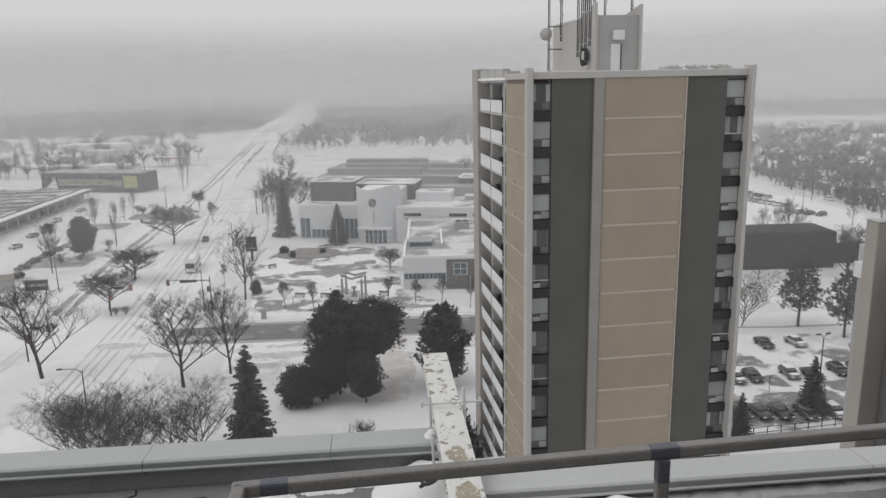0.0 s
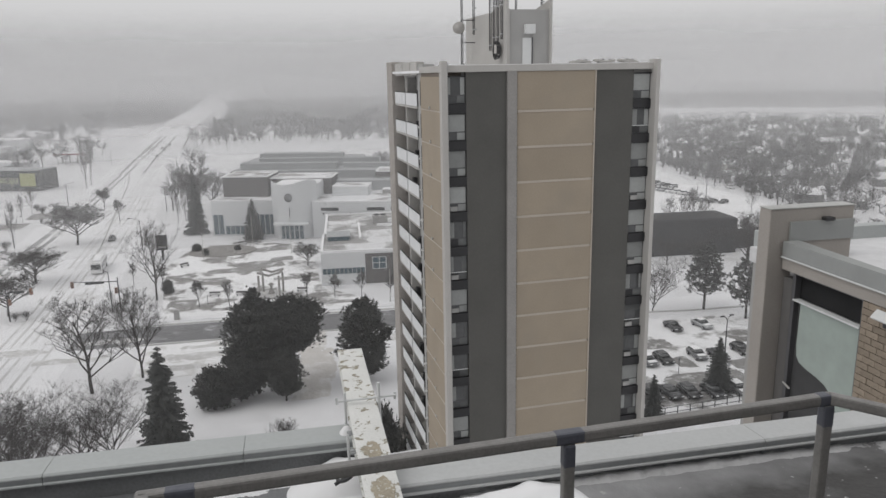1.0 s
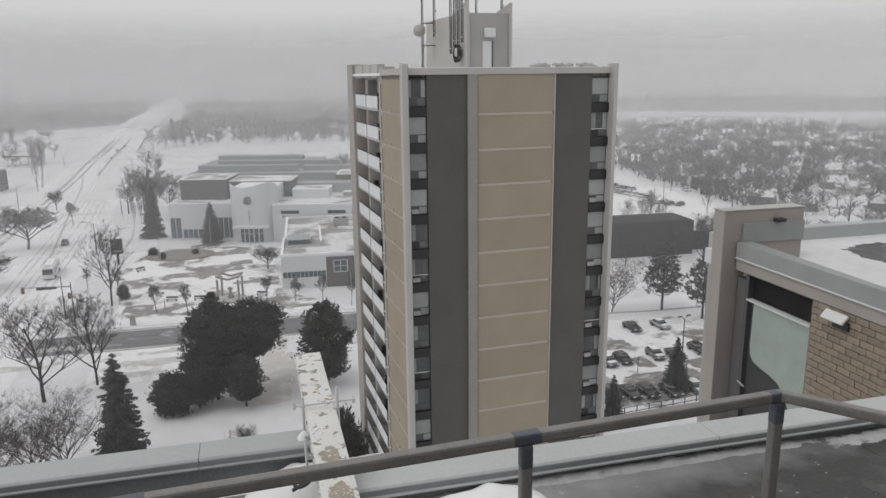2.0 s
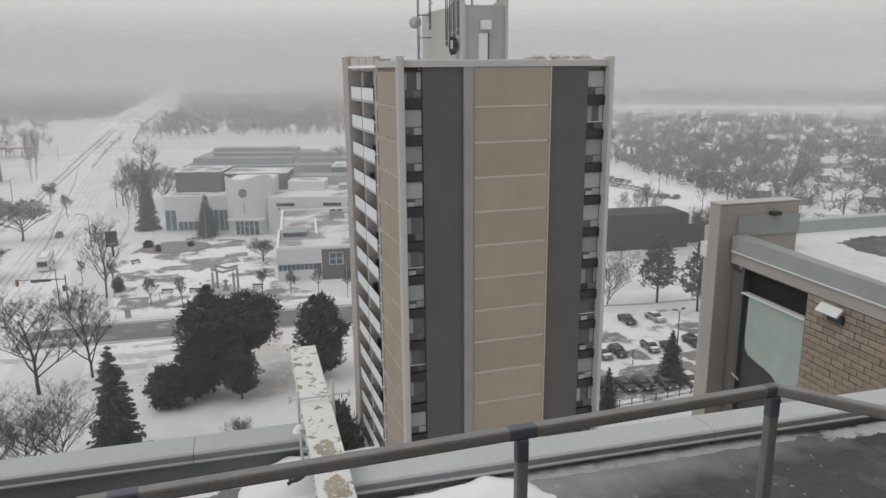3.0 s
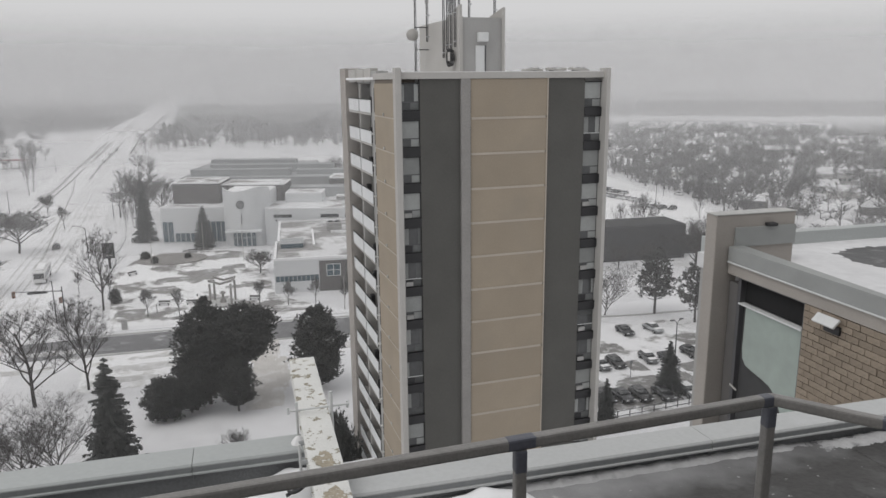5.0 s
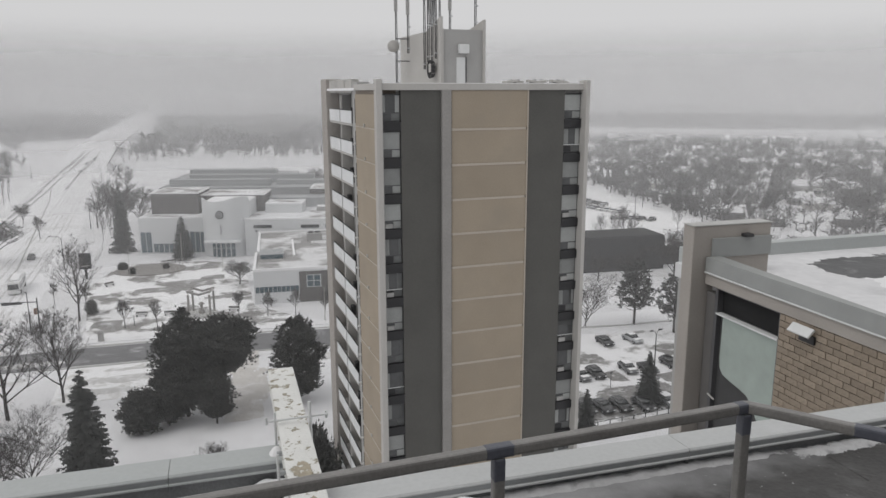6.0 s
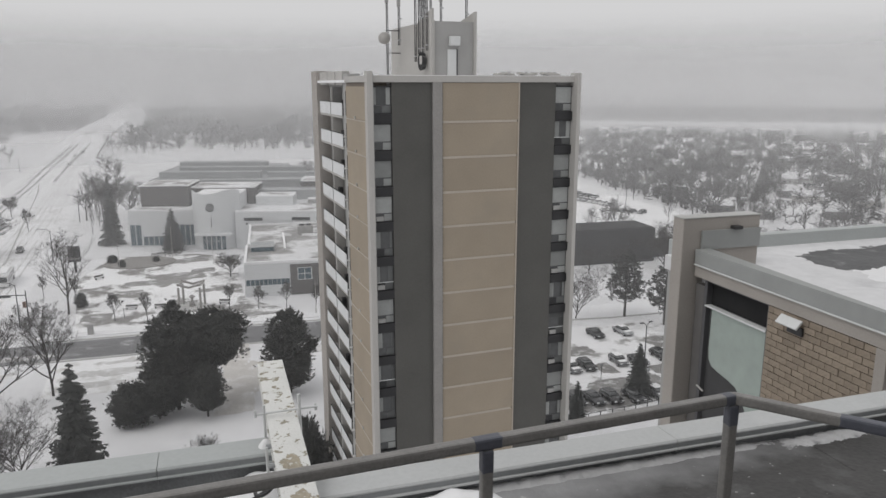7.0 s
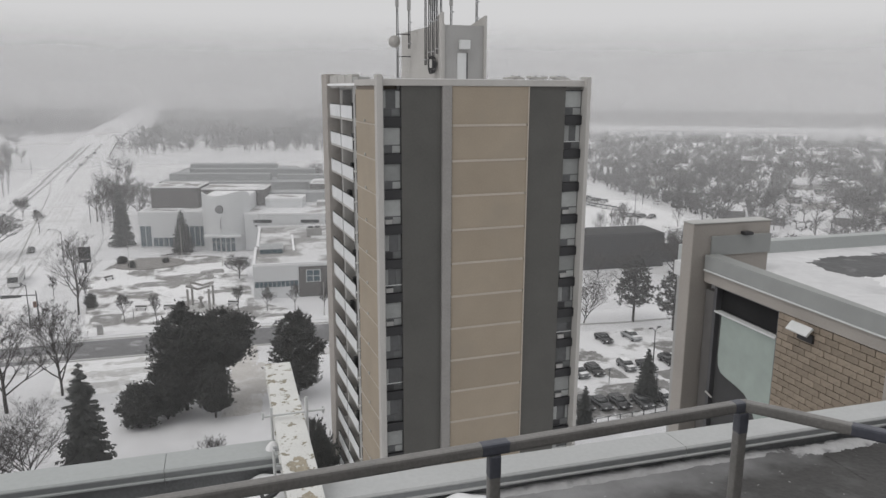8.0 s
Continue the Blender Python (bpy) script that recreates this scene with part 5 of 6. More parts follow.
roofed(-11.2, 8, 16, 28, 10.3, 15.6, BRICK_FAR, "brown upper block behind the tower")
right = roofed(5, 48, 1, 22, 0, 10.6, CIVIC_WHITE, "white right block")
for a in (7.5, 21, 28, 36):
    part("slot_window", box(a, a + 5.2, 0.9, 0.97, 8.1, 9.0), GLASS_GREY, right, "dark slot window")
for a in (8, 16, 26):
    part("wall_light", box(a, a + 0.5, 0.8, 0.97, 7.0, 7.5, 0.05), METAL_DARK, right)
roofed(9, 20, 12, 20, 10.7, 13.4, CIVIC_WHITE, "white rooftop room")
roofed(-2, 30, 22.2, 30, 10.3, 13.6, CIVIC_GREY, "grey rooftop range", CIVIC_GREY)
roofed(-32, 26, 42, 66, 0, 14.5, CIVIC_GREY, "long grey rear hall", CIVIC_GREY)
roofed(20, 30, 30, 42, 0, 15.6, BRICK_FAR, "brown brick stair tower")
roofed(-34, 8, 66.2, 90, 0, 15, CIVIC_GREY, "far rear hall with grey roof", CIVIC_GREY)
for x0, x1, y0, z1 in ((-30, 4, 47, 16.6), (-26, 18, 57, 17.2), (-30, 2, 72, 17.4), (6, 24, 50, 16.0)):
    roofed(x0, x1, y0, y0 + 4.5, 14.4, z1, CIVIC_GREY, "long low grey roof monitor", CIVIC_GREY)
for x0, y0 in ((28, 8), (36, 12), (24, 15)):
    roofed(x0, x0 + 3.2, y0, y0 + 2.4, 10.5, 12.0, CONC_GREY, "small grey rooftop unit", SNOW)
rear_glass = cpart("rear_glazing", -2, 22, 41.8, 41.96, 8.5, 12.0, GLASS_BLUE, "band of bluish glazing")

# the curved white entrance tower with its dipping top edge
bm = bmesh.new()
n = 40
outer, inner = [], []
for i in range(n + 1):
    a = radians(200 + 140 * i / n)
    u = i / n
    top = 16.4 + 0.9 * math.sin(u * math.pi * 2.2 + 2.4) * (0.35 + 0.65 * u)
    cx, cy = -0.8, 6.2
    ro = [bm.verts.new((cx + 7.2 * math.cos(a), cy + 6.4 * math.sin(a), z)) for z in (0, top)]
    ri = [bm.verts.new((cx + 6.8 * math.cos(a), cy + 6.0 * math.sin(a), z)) for z in (0, top)]
    outer.append(ro)
    inner.append(ri)
for i in range(n):
    bm.faces.new((outer[i][0], outer[i + 1][0], outer[i + 1][1], outer[i][1]))
    bm.faces.new((inner[i + 1][0], inner[i][0], inner[i][1], inner[i + 1][1]))
    bm.faces.new((outer[i][1], outer[i + 1][1], inner[i + 1][1], inner[i][1]))
bm.faces.new((outer[0][0], outer[0][1], inner[0][1], inner[0][0]))
bm.faces.new((outer[n][1], outer[n][0], inner[n][0], inner[n][1]))
drum = part("curved_tower", bm, CIVIC_WHITE, civic, "tall curved white entrance tower")
part("tower_back", box(-7.3, 5.6, 6.2, 16, 0, 15.2), CIVIC_WHITE, drum)
part("tower_roof", box(-7.0, 5.3, 3.5, 16, 15.21, 15.35), SNOW, drum, "snow on the tower roof")
bm = bmesh.new()
for ring_r, rr in ((1.0, 0.16), (0.45, 0.12)):
    tube([(-1.6 + ring_r * math.cos(a), -0.32, 12.2 + ring_r * math.sin(a)) for a in [2 * math.pi * k / 24 for k in range(25)]], rr, 6, bm)
part("emblem", bm, METAL_DARK, drum, "dark round emblem")
part("flag_staff", tube([(-1.4, -0.5, 6.5), (-1.35, -0.6, 9.4)], 0.1, 6), METAL_DARK, drum)
part("canopy", box(-6.2, 4.2, -1.7, 1.0, 4.3, 4.9, 0.1), CIVIC_WHITE, drum, "white entrance canopy")
for q in range(5):
    a = radians(246 + 11 * q)
    c = (-0.8 + 7.28 * math.cos(a), 6.2 + 6.48 * math.sin(a))
    m = Matrix.Translation((c[0], c[1], 0)) @ Matrix.Rotation(a + math.pi / 2, 4, "Z")
    pane = part("door_pane", box(-0.52, 0.52, -0.04, 0.04, 0.1, 4.1, 0, None, m), GLASS_BLUE, drum, "glazed entrance pane")
    part("mullion", box(-0.62, -0.53, -0.07, 0.07, 0.1, 4.1, 0, None, m), FRAME_WHITE, pane)
    part("crossbar", box(-0.52, 0.52, -0.06, 0.06, 2.5, 2.62, 0, None, m), FRAME_WHITE, pane)

annex = thing("civic_annex", 5.1, 163.3, 0, -4, "low civic annex with white front, glass strip and snowy roof", "civic building")


def apart_(name, x0, x1, y0, y1, z0, z1, material, label="", bevel=0.0):
    return part(name, box(x0, x1, y0, y1, z0, z1, bevel), material, annex, label)


body = apart_("block", 0, 60, 0, 20, 0, 7.4, CIVIC_WHITE, "white front block", 0.05)
apart_("block", 0.5, 60, 20.1, 48, 0, 7.2, CIVIC_WHITE, "rear block", 0.05)
ANNEX_ROOF = mat("scoured_flat_roof", (0.68, 0.68, 0.69), 0.85, 0.1, 0.2, 2.0, 0.3, tint=(0.3, 0.295, 0.29), patch=0.44, patch_scale=0.11, patch_sharp=0.1)
apart_("roof", 0.4, 59.6, 0.4, 19.8, 7.401, 7.5, ANNEX_ROOF, "flat roof with scoured snow")
apart_("roof", 0.9, 59.6, 20.3, 47.8, 7.201, 7.32, ANNEX_ROOF, "flat roof with scoured snow")
for a, b, c, d, z in ((0, 60, -0.05, 0.5, 7.41), (-0.05, 0.5, 0.5, 19, 7.41), (0.3, 0.9, 21, 48, 7.2), (0, 60, 47.6, 48.2, 7.2), (0.5, 7, 19.2, 19.7, 7.41), (9, 9.5, 14, 34, 7.3), (14, 60, 30, 30.5, 7.3)):
    apart_("coping", a, b, c, d, z + 0.001, z + 0.55, SNOW, "snow-topped coping")
apart_("light_well", 1.2, 6.8, 12.5, 19.1, 7.51, 8.6, CIVIC_GREY, "raised roof light", 0.05)
apart_("light_well_glass", 1.4, 6.6, 12.3, 12.46, 7.52, 8.5, GLASS_BLUE, "bluish glass side of the roof light")
for q in range(10):
    pane = apart_("window_pane", 0.3 + q * 0.95, 1.15 + q * 0.95, -0.1, -0.02, 2.6, 3.9, GLASS_BLUE, "bluish strip pane")
apart_("brick_face", 9.9, 60, -0.08, -0.005, 0, 7.0, BRICK_FAR, "brown brick facing")
for a in (11.5, 18.6, 26):
    w = apart_("window", a, a + 3.2, -0.2, -0.09, 3.4, 6.2, FRAME_WHITE, "white-framed window")
    for q in range(2):
        for j in range(2):
            part("pane", box(a + 0.15 + q * 1.5, a + 1.5 + q * 1.5, -0.26, -0.21, 3.55 + j * 1.35, 4.75 + j * 1.35), GLASS_BLUE, w)
hv = thing("roof_plant", 22.5, 196, 7.3, -4, "boxy grey rooftop air handling unit", "roof unit")
part("casing", box(-2, 2, -1.5, 1.5, 0, 2.2, 0.1), CONC_GREY, hv)
for q in range(2):
    part("fan", tube([(-0.9 + 1.8 * q, 0, 2.2), (-0.9 + 1.8 * q, 0, 2.5)], 0.7, 16), METAL_DARK, hv)

PLAZA = mat("scoured_plaza", (0.82, 0.82, 0.83), 0.9, 0.08, 0.15, 2.0, 0.3, tint=(0.25, 0.243, 0.237), patch=0.505, patch_scale=0.1, patch_sharp=0.07)
# snow-scoured plaza, planting bed and paths
structure("plaza", prism([(-27, 148), (18, 146), (5, 162), (4, 205), (-6, 212), (-28, 214), (-33, 190)], -0.02, 0.05), PLAZA, "plaza paving half covered by wind-scoured snow", "pavement")
bm = prism([(-20 + 9 * math.cos(a), 205 + 6.5 * math.sin(a)) for a in [2 * math.pi * k / 28 for k in range(28)]], 0.0, 0.28)
structure("planting_bed", bm, mat("frozen_soil", (0.26, 0.25, 0.24), 0.95, 0.15, 0.3, 3.0, 0.3), "oval planting bed of bare frozen soil", "planting bed")
structure("sidewalk_north", strip([(-34, 146.5, 0), (5, 146, 0), (30, 145, 0)], 2.2, 0.12), ROAD_SNOW, "snowy pavement with its kerb", "pavement")
structure("kerb_north", strip([(-32, 143.7, 0), (5, 143.0, 0), (30, 141.6, 0)], 0.4, 0.14), KERB, "concrete kerb along the street", "kerb")
structure("kerb_south", strip([(-32, 132.6, 0), (5, 132.2, 0), (30, 130.8, 0)], 0.4, 0.14), KERB, "concrete kerb along the street", "kerb")

SCOURED = mat("grey_scoured_snow", (0.55, 0.545, 0.54), 0.9, 0.15, 0.4, 4.0, 0.3, tint=(0.72, 0.72, 0.73), patch=0.48, patch_scale=0.5, patch_sharp=0.15)
PLAZA_BARE = mat("bare_frozen_paving", (0.27, 0.265, 0.26), 0.85, 0.2, 0.4, 4.0, 0.3, tint=(0.6, 0.6, 0.61), patch=0.53, patch_scale=0.35, patch_sharp=0.12)
for k, (x, y, a, b) in enumerate(((-27.4, 180, 9, 3), (-15.5, 182.8, 14, 5), (-7.7, 187.5, 10, 8), (-4, 192, 6, 5), (-24.5, 157, 6, 6), (-10.8, 204, 5, 5), (-5.5, 205, 6, 6), (-33, 183, 5, 2), (-20, 176, 6, 2), (-14, 215, 8, 3), (-12, 151, 16, 2.2), (8, 150, 12, 2), (-2, 172, 8, 3))):
    drift("scoured_patch", x - a / 2, x + a / 2, y - b / 2, y + b / 2, 0.055, 0.05, "bare paving where wind has scoured the snow away", seed=60 + k, mat_=PLAZA_BARE, nx=80, ny=50, ragged=0.75, fine=0.22)
for k, (x, y, a, b) in enumerate(((-88, 207, 17, 13), (-84, 280, 16, 14), (-93, 262, 12, 12))):
    drift("planting_island", x - a / 2, x + a / 2, y - b / 2, y + b / 2, 0.02, 0.2, "grey bare planting island in the snowy car park", seed=140 + k, mat_=PLAZA_BARE, nx=70, ny=60, ragged=0.35, fine=0.12)
for k, (x, y, a, b) in enumerate(((-14, 125, 24, 4), (-20, 120, 12, 3), (-10, 129.5, 26, 2), (-34, 136, 12, 3), (-40, 128, 14, 3), (-48, 134, 10, 4), (14, 126, 14, 4))):
    drift("scoured_patch", x - a / 2, x + a / 2, y - b / 2, y + b / 2, 0.0, 0.2, "grey wind-scoured streaks in the snow beside the street", seed=80 + k, mat_=SCOURED, nx=110, ny=40, ragged=0.75, fine=0.25)

pav = thing("garden_pavilion", -6.0, 158.4, 0, -14, "grey four-post garden pavilion over a stone pedestal", "pavilion")
part("plinth", prism([(3.6 * math.cos(a), 3.0 * math.sin(a)) for a in [2 * math.pi * k / 8 for k in range(8)]], 0, 0.5), KERB, pav, "octagonal stone plinth")
for x in (-2.2, 2.2):
    for y in (-1.6, 1.6):
        part("post", box(x - 0.2, x + 0.2, y - 0.2, y + 0.2, 0.5, 4.9, 0.04), PILASTER, pav)
bm = bmesh.new()
for y in (-1.6, 1.6):
    box(-2.55, 0.05, -0.15, 0.15, -0.2, 0.2, 0, bm, Matrix.Translation((0, y, 4.9)) @ Matrix.Rotation(radians(16), 4, "Y"))
    box(-0.05, 2.55, -0.15, 0.15, -0.2, 0.2, 0, bm, Matrix.Translation((0, y, 4.9)) @ Matrix.Rotation(radians(-16), 4, "Y"))
part("roof_beam", bm, PILASTER, pav, "butterfly roof beams")
part("roof_beam", box(-2.4, -2.0, -1.75, 1.75, 5.25, 5.55, 0.04), PILASTER, pav)
part("roof_beam", box(2.0, 2.4, -1.75, 1.75, 5.25, 5.55, 0.04), PILASTER, pav)
bm = tube([(0, 0, 0.5), (0, 0, 1.2), (0, 0, 1.5), (0, 0, 2.3), (0, 0, 2.5), (0, 0, 2.9)], [0.7, 0.5, 0.25, 0.3, 0.7, 0.2], 14)
part("pedestal", bm, PILASTER, pav, "turned stone pedestal")


def bench(x, y, rz):
    b = thing("park_bench", x, y, 0, rz, "snow-topped park bench beside the path", "bench", "park benches")
    part("seat", box(-1.2, 1.2, -0.3, 0.3, 0.45, 0.55, 0.02), BRICK_FAR, b)
    part("backrest", box(-1.2, 1.2, 0.26, 0.34, 0.6, 1.05, 0.02), BRICK_FAR, b)
    for x_ in (-0.9, 0.9):
        part("leg", box(x_ - 0.06, x_ + 0.06, -0.28, 0.28, 0, 0.44), METAL_DARK, b)
    part("snow_cover", box(-1.18, 1.18, -0.26, 0.24, 0.551, 0.64, 0.03), SNOW, b, "snow lying on the seat")


for x, y, rz in ((-18.2, 161, -10), (-12.5, 160, -10), (-15, 212, 10), (-12, 211, 10), (0.5, 159.5, -20), (-28, 190, 40)):
    bench(x, y, rz)

# ---- shops and hoarding to the west ----
hoard = thing("hoarding_building", -157.5, 361.9, 0, -16.8, "long flat building wearing a dark promotional banner", "building")
part("block", box(0, 52, 0.3, 14, 0, 8.9, 0.05), WALL_DARK, hoard)
part("roof", box(0.3, 51.7, 0.6, 13.6, 8.901, 9.1), CIVIC_GREY, hoard, "snow-dusted roof")
part("banner", box(0.5, 51, 0.05, 0.28, 1.0, 8.6, 0.02), BANNER, hoard, "dark printed banner")
part("banner_panel", box(43.5, 50.5, -0.02, 0.045, 2.2, 7.8), SIGN_GREEN, hoard, "lime square on the banner")
font = bpy.data.curves.new("lettering", "FONT")
font.body, font.size, font.extrude = "CONDO LIFE DOWNTOWN AJAX", 4.1, 0.03
font.materials.append(LETTER)
txt = new("lettering", font)
txt.parent = hoard
txt.matrix_basis = pose(9.5, 0.0, 3.2, 90, 0, 0) @ Matrix.Diagonal((0.53, 1, 1, 1))
bm = bmesh.new()
vs = [bm.verts.new(p) for p in ((2, -0.02, 1.5), (9, -0.02, 1.5), (7.5, -0.02, 6.8), (5.8, -0.02, 4.6), (4.4, -0.02, 3.6))]
bm.faces.new(vs)
part("banner_mark", bm, FRAME_WHITE, hoard, "pale peak shape on the banner")

GRAVEL_ROOF = mat("gravel_roof", (0.2, 0.19, 0.185), 0.9, 0.2, 0.2, 3.0, 0.2, tint=(0.7, 0.7, 0.71), patch=0.52, patch_scale=0.07, patch_sharp=0.08)
shops = thing("strip_mall", -176, 205, 0, 0, "low strip mall with covered walk and snow-streaked roof", "shops")
part("block", box(0, 48, 0, 128, 0, 4.6, 0.05), BRICK_FAR, shops, "brown shop range")
part("roof", box(0.4, 47.6, 0.4, 127.6, 4.601, 4.8), GRAVEL_ROOF, shops, "snow-streaked flat roof")
part("walkway_roof", box(48.1, 52.5, 0, 128, 3.4, 4.3, 0.05), BRICK_FAR, shops, "dark walkway roof")
part("walkway_snow", box(48.3, 51.6, 0.3, 127.8, 4.301, 4.42), SNOW, shops, "snow on the walkway roof")
for q in range(16):
    part("column", box(51.9, 52.3, 2 + 8 * q, 2.4 + 8 * q, 0, 3.4), CONC_WHITE, shops, "pale walkway column")
    part("shop_window", box(48.005, 48.09, 3 + 8 * q, 8.6 + 8 * q, 0.5, 3.0), GLASS_GREY, shops)
for q in range(12):
    rib = part("roof_rib", box(3, 46, 6 + 10 * q, 6.8 + 10 * q, 4.81, 5.5), CONC_GREY, shops, "raised roof upstand")
    part("rib_snow", box(3, 46, 5.9 + 10 * q, 6.6 + 10 * q, 5.501, 5.6), SNOW, rib, "snow along the upstand")
    part("roof_unit", box(8 + 9 * (q % 4), 10.6 + 9 * (q % 4), 9.5 + 10 * q, 12 + 10 * q, 4.81, 6.1, 0.08), CONC_GREY, shops, "boxy grey roof unit")
for x in (16, 31):
    part("roof_rib", box(x, x + 0.8, 1, 127, 4.812, 5.45), CONC_GREY, shops, "raised roof upstand")
wb = thing("white_shop", -200, 470, 0, -10, "white shop building with a slanted top", "building")
part("block", prism([(0, 0), (42, 0), (42, 30), (0, 30)], 0, 7.5), CIVIC_WHITE, wb)
part("gable", prism([(24, -0.5), (42, -0.5), (42, 12), (24, 12)], 7.5, 10.5), CIVIC_WHITE, wb)
part("window", box(2, 9, -0.3, -0.05, 0.5, 5), GLASS_GREY, wb)
part("window", box(12, 17, -0.3, -0.05, 0.5, 5), GLASS_GREY, wb)
gas = thing("fuel_station", -134, 462, 0, -6, "fuel station canopy with a dull red edge", "fuel station")
part("canopy", box(0, 18, 0, 12, 4.8, 5.8, 0.05), CIVIC_WHITE, gas)
part("canopy_edge", box(-0.1, 18.1, -0.3, -0.05, 5.2, 5.75), RED, gas, "dull red stripe")
for q in range(4):
    part("column", box(2 + 4.4 * q, 2.5 + 4.4 * q, 6, 6.5, 0, 4.8), CONC_WHITE, gas)
for k, (x, y, w, d, h) in enumerate(((-160, 430, 24, 12, 5), (-192, 440, 20, 12, 4.5), (-230, 560, 50, 20, 8))):
    b = thing("shop_building", x, y, 0, -8, "low flat-roofed shop building under snow", "building", "far shops")
    part("walls", box(0, w, 0, d, 0, h, 0.05), CONC_GREY if k % 2 else CIVIC_WHITE, b)
    part("roof", box(-0.2, w + 0.2, -0.2, d + 0.2, h + 0.001, h + 0.3), SNOW, b, "snow-covered roof")
    for q in range(int(w // 5)):
        part("window", box(1 + 5 * q, 4.5 + 5 * q, -0.12, -0.01, 0.8, min(h - 1, 3.2)), GLASS_GREY, b)

# ---- dark flat block and parking lots to the east ----
blk = thing("dark_flat_building", 84, 168, 0, -3, "long low dark masonry building with a flat roof", "building")
part("block", box(0, 27, 0, 11, 0, 9.0, 0.05), WALL_DARK, blk)
part("roof", box(0.4, 26.6, 0.4, 10.6, 9.001, 9.2), mat("tar_roof", (0.035, 0.035, 0.036), 0.85, 0.2, 0.3, 3.0, 0.2), blk, "dark wet flat roof")
part("lower_block", box(27.1, 62, 4, 14, 0, 5.2, 0.05), WALL_DARK, blk, "lower dark range")
part("lower_roof", box(27.4, 61.6, 4.4, 13.6, 5.201, 5.4), SNOW, blk, "snowy lower roof")
structure("far_parking_lot", prism([(112, 212), (158, 206), (162, 231), (166, 280), (174, 350), (120, 340)], -0.02, 0.03), SNOW, "wide white parking lot under fresh snow", "parking lot")
LOT_SLUSH = mat("churned_lot_snow", (0.74, 0.74, 0.75), 0.85, 0.1, 0.3, 3.0, 0.3, tint=(0.3, 0.295, 0.29), patch=0.535, patch_scale=0.2, patch_sharp=0.1)
structure("near_parking_lot", prism([(44, 84), (84, 84), (88, 122), (48, 122)], -0.02, 0.03), LOT_SLUSH, "parking lot with churned grey slush and wheel tracks", "parking lot")
LOT_BARE = mat("bare_slushy_asphalt", (0.2, 0.195, 0.19), 0.6, 0.25, 0.6, 6.0, 0.3, tint=(0.55, 0.55, 0.55), patch=0.52, patch_scale=0.7, patch_sharp=0.15)
for k, (x, y, a, b) in enumerate(((60.2, 102.2, 3, 5), (60, 95, 14, 6), (59, 111, 7, 5), (76.5, 111, 6, 6), (53, 90, 13, 5), (66, 93, 10, 5), (71, 99, 8, 5), (48, 100, 6, 7))):
    drift("slush_patch", x - a / 2, x + a / 2, y - b / 2, y + b / 2, 0.035, 0.03, "grey slush and bare asphalt in the lot", seed=20 + k, mat_=LOT_BARE, ragged=0.7, fine=0.25, nx=70, ny=50)
fence = thing("lot_fence", 0, 0, 0, 0, "low dark fence along the parking lot edge", "fence")
for q in range(18):
    part("post", box(44 + 2 * q - 0.05, 44 + 2 * q + 0.05, 85.0 + 0.18 * q, 85.1 + 0.18 * q, 0, 1.1), METAL_DARK, fence)
for z in (0.3, 1.05):
    part("rail", tube([(44, 85.05, z), (78, 88.1, z)], 0.05, 6), METAL_DARK, fence)


# ---- suburban houses ----
HOUSE_ROOF = mat("patchy_roof_snow", (0.7, 0.7, 0.715), 0.9, 0.1, 0.2, 2.0, 0.2, tint=(0.2, 0.195, 0.19), patch=0.53, patch_scale=0.22, patch_sharp=0.1)
def house(kind, x, y, rz, sc):
    b = thing("house", x, y, 0, rz, "small detached house with a snow-covered gable roof", "house", "suburban houses")
    w, d, h, rise = ((11, 8, 3.0, 2.4), (9, 9, 4.6, 2.6), (13, 8, 2.8, 2.0))[kind]
    w, d = w * sc, d * sc
    part("wall", box(-w / 2, w / 2, -d / 2, d / 2, 0, h), (BRICK_FAR, CONC_GREY, CONC_WHITE)[kind], b)
    bm = bmesh.new()
    e = 0.5
    pts = [[bm.verts.new((sx * (w / 2 + e), y_, z)) for y_, z in ((-d / 2 - e, h - 0.1), (d / 2 + e, h - 0.1), (0, h + rise))] for sx in (-1, 1)]
    for q in range(3):
        bm.faces.new((pts[0][q], pts[1][q], pts[1][(q + 1) % 3], pts[0][(q + 1) % 3]))
    bm.faces.new(pts[0][::-1])
    bm.faces.new(pts[1])
    roof = part("roof", bm, HOUSE_ROOF, b, "snow-covered gable roof")
    part("chimney", box(w * 0.2, w * 0.2 + 0.7, -0.4, 0.3, h + rise * 0.4, h + rise + 0.7), BRICK_FAR, roof)
    for q in range(3):
        win_ = part("window", box(-w / 2 + 1 + q * (w - 2) / 3, -w / 2 + 2.3 + q * (w - 2) / 3, -d / 2 - 0.06, -d / 2 - 0.005, 0.9, 2.2), GLASS_GREY, b)
    return b


rh = random.Random(5)
protos = []
for row in range(9):
    for q in range(9):
        d = 285 + row * 42 + rh.uniform(-9, 9)
        a = radians(29 + q * 4.2 + (row % 2) * 2 + rh.uniform(-0.9, 0.9))
        x, y = d * math.sin(a), d * math.cos(a)
        if in_lot(x - 8, y - 8):
            continue
        k = rh.randrange(3)
        rz = rh.choice((-30, 60, 150, -32)) + rh.uniform(-6, 6)
        while len(protos) < 3:
            protos.append(house(len(protos), 230 + 30 * len(protos), 250 + 22 * len(protos), -30, 0.82))
        copy_thing(protos[k], pose(x, y, 0, 0, 0, rz))


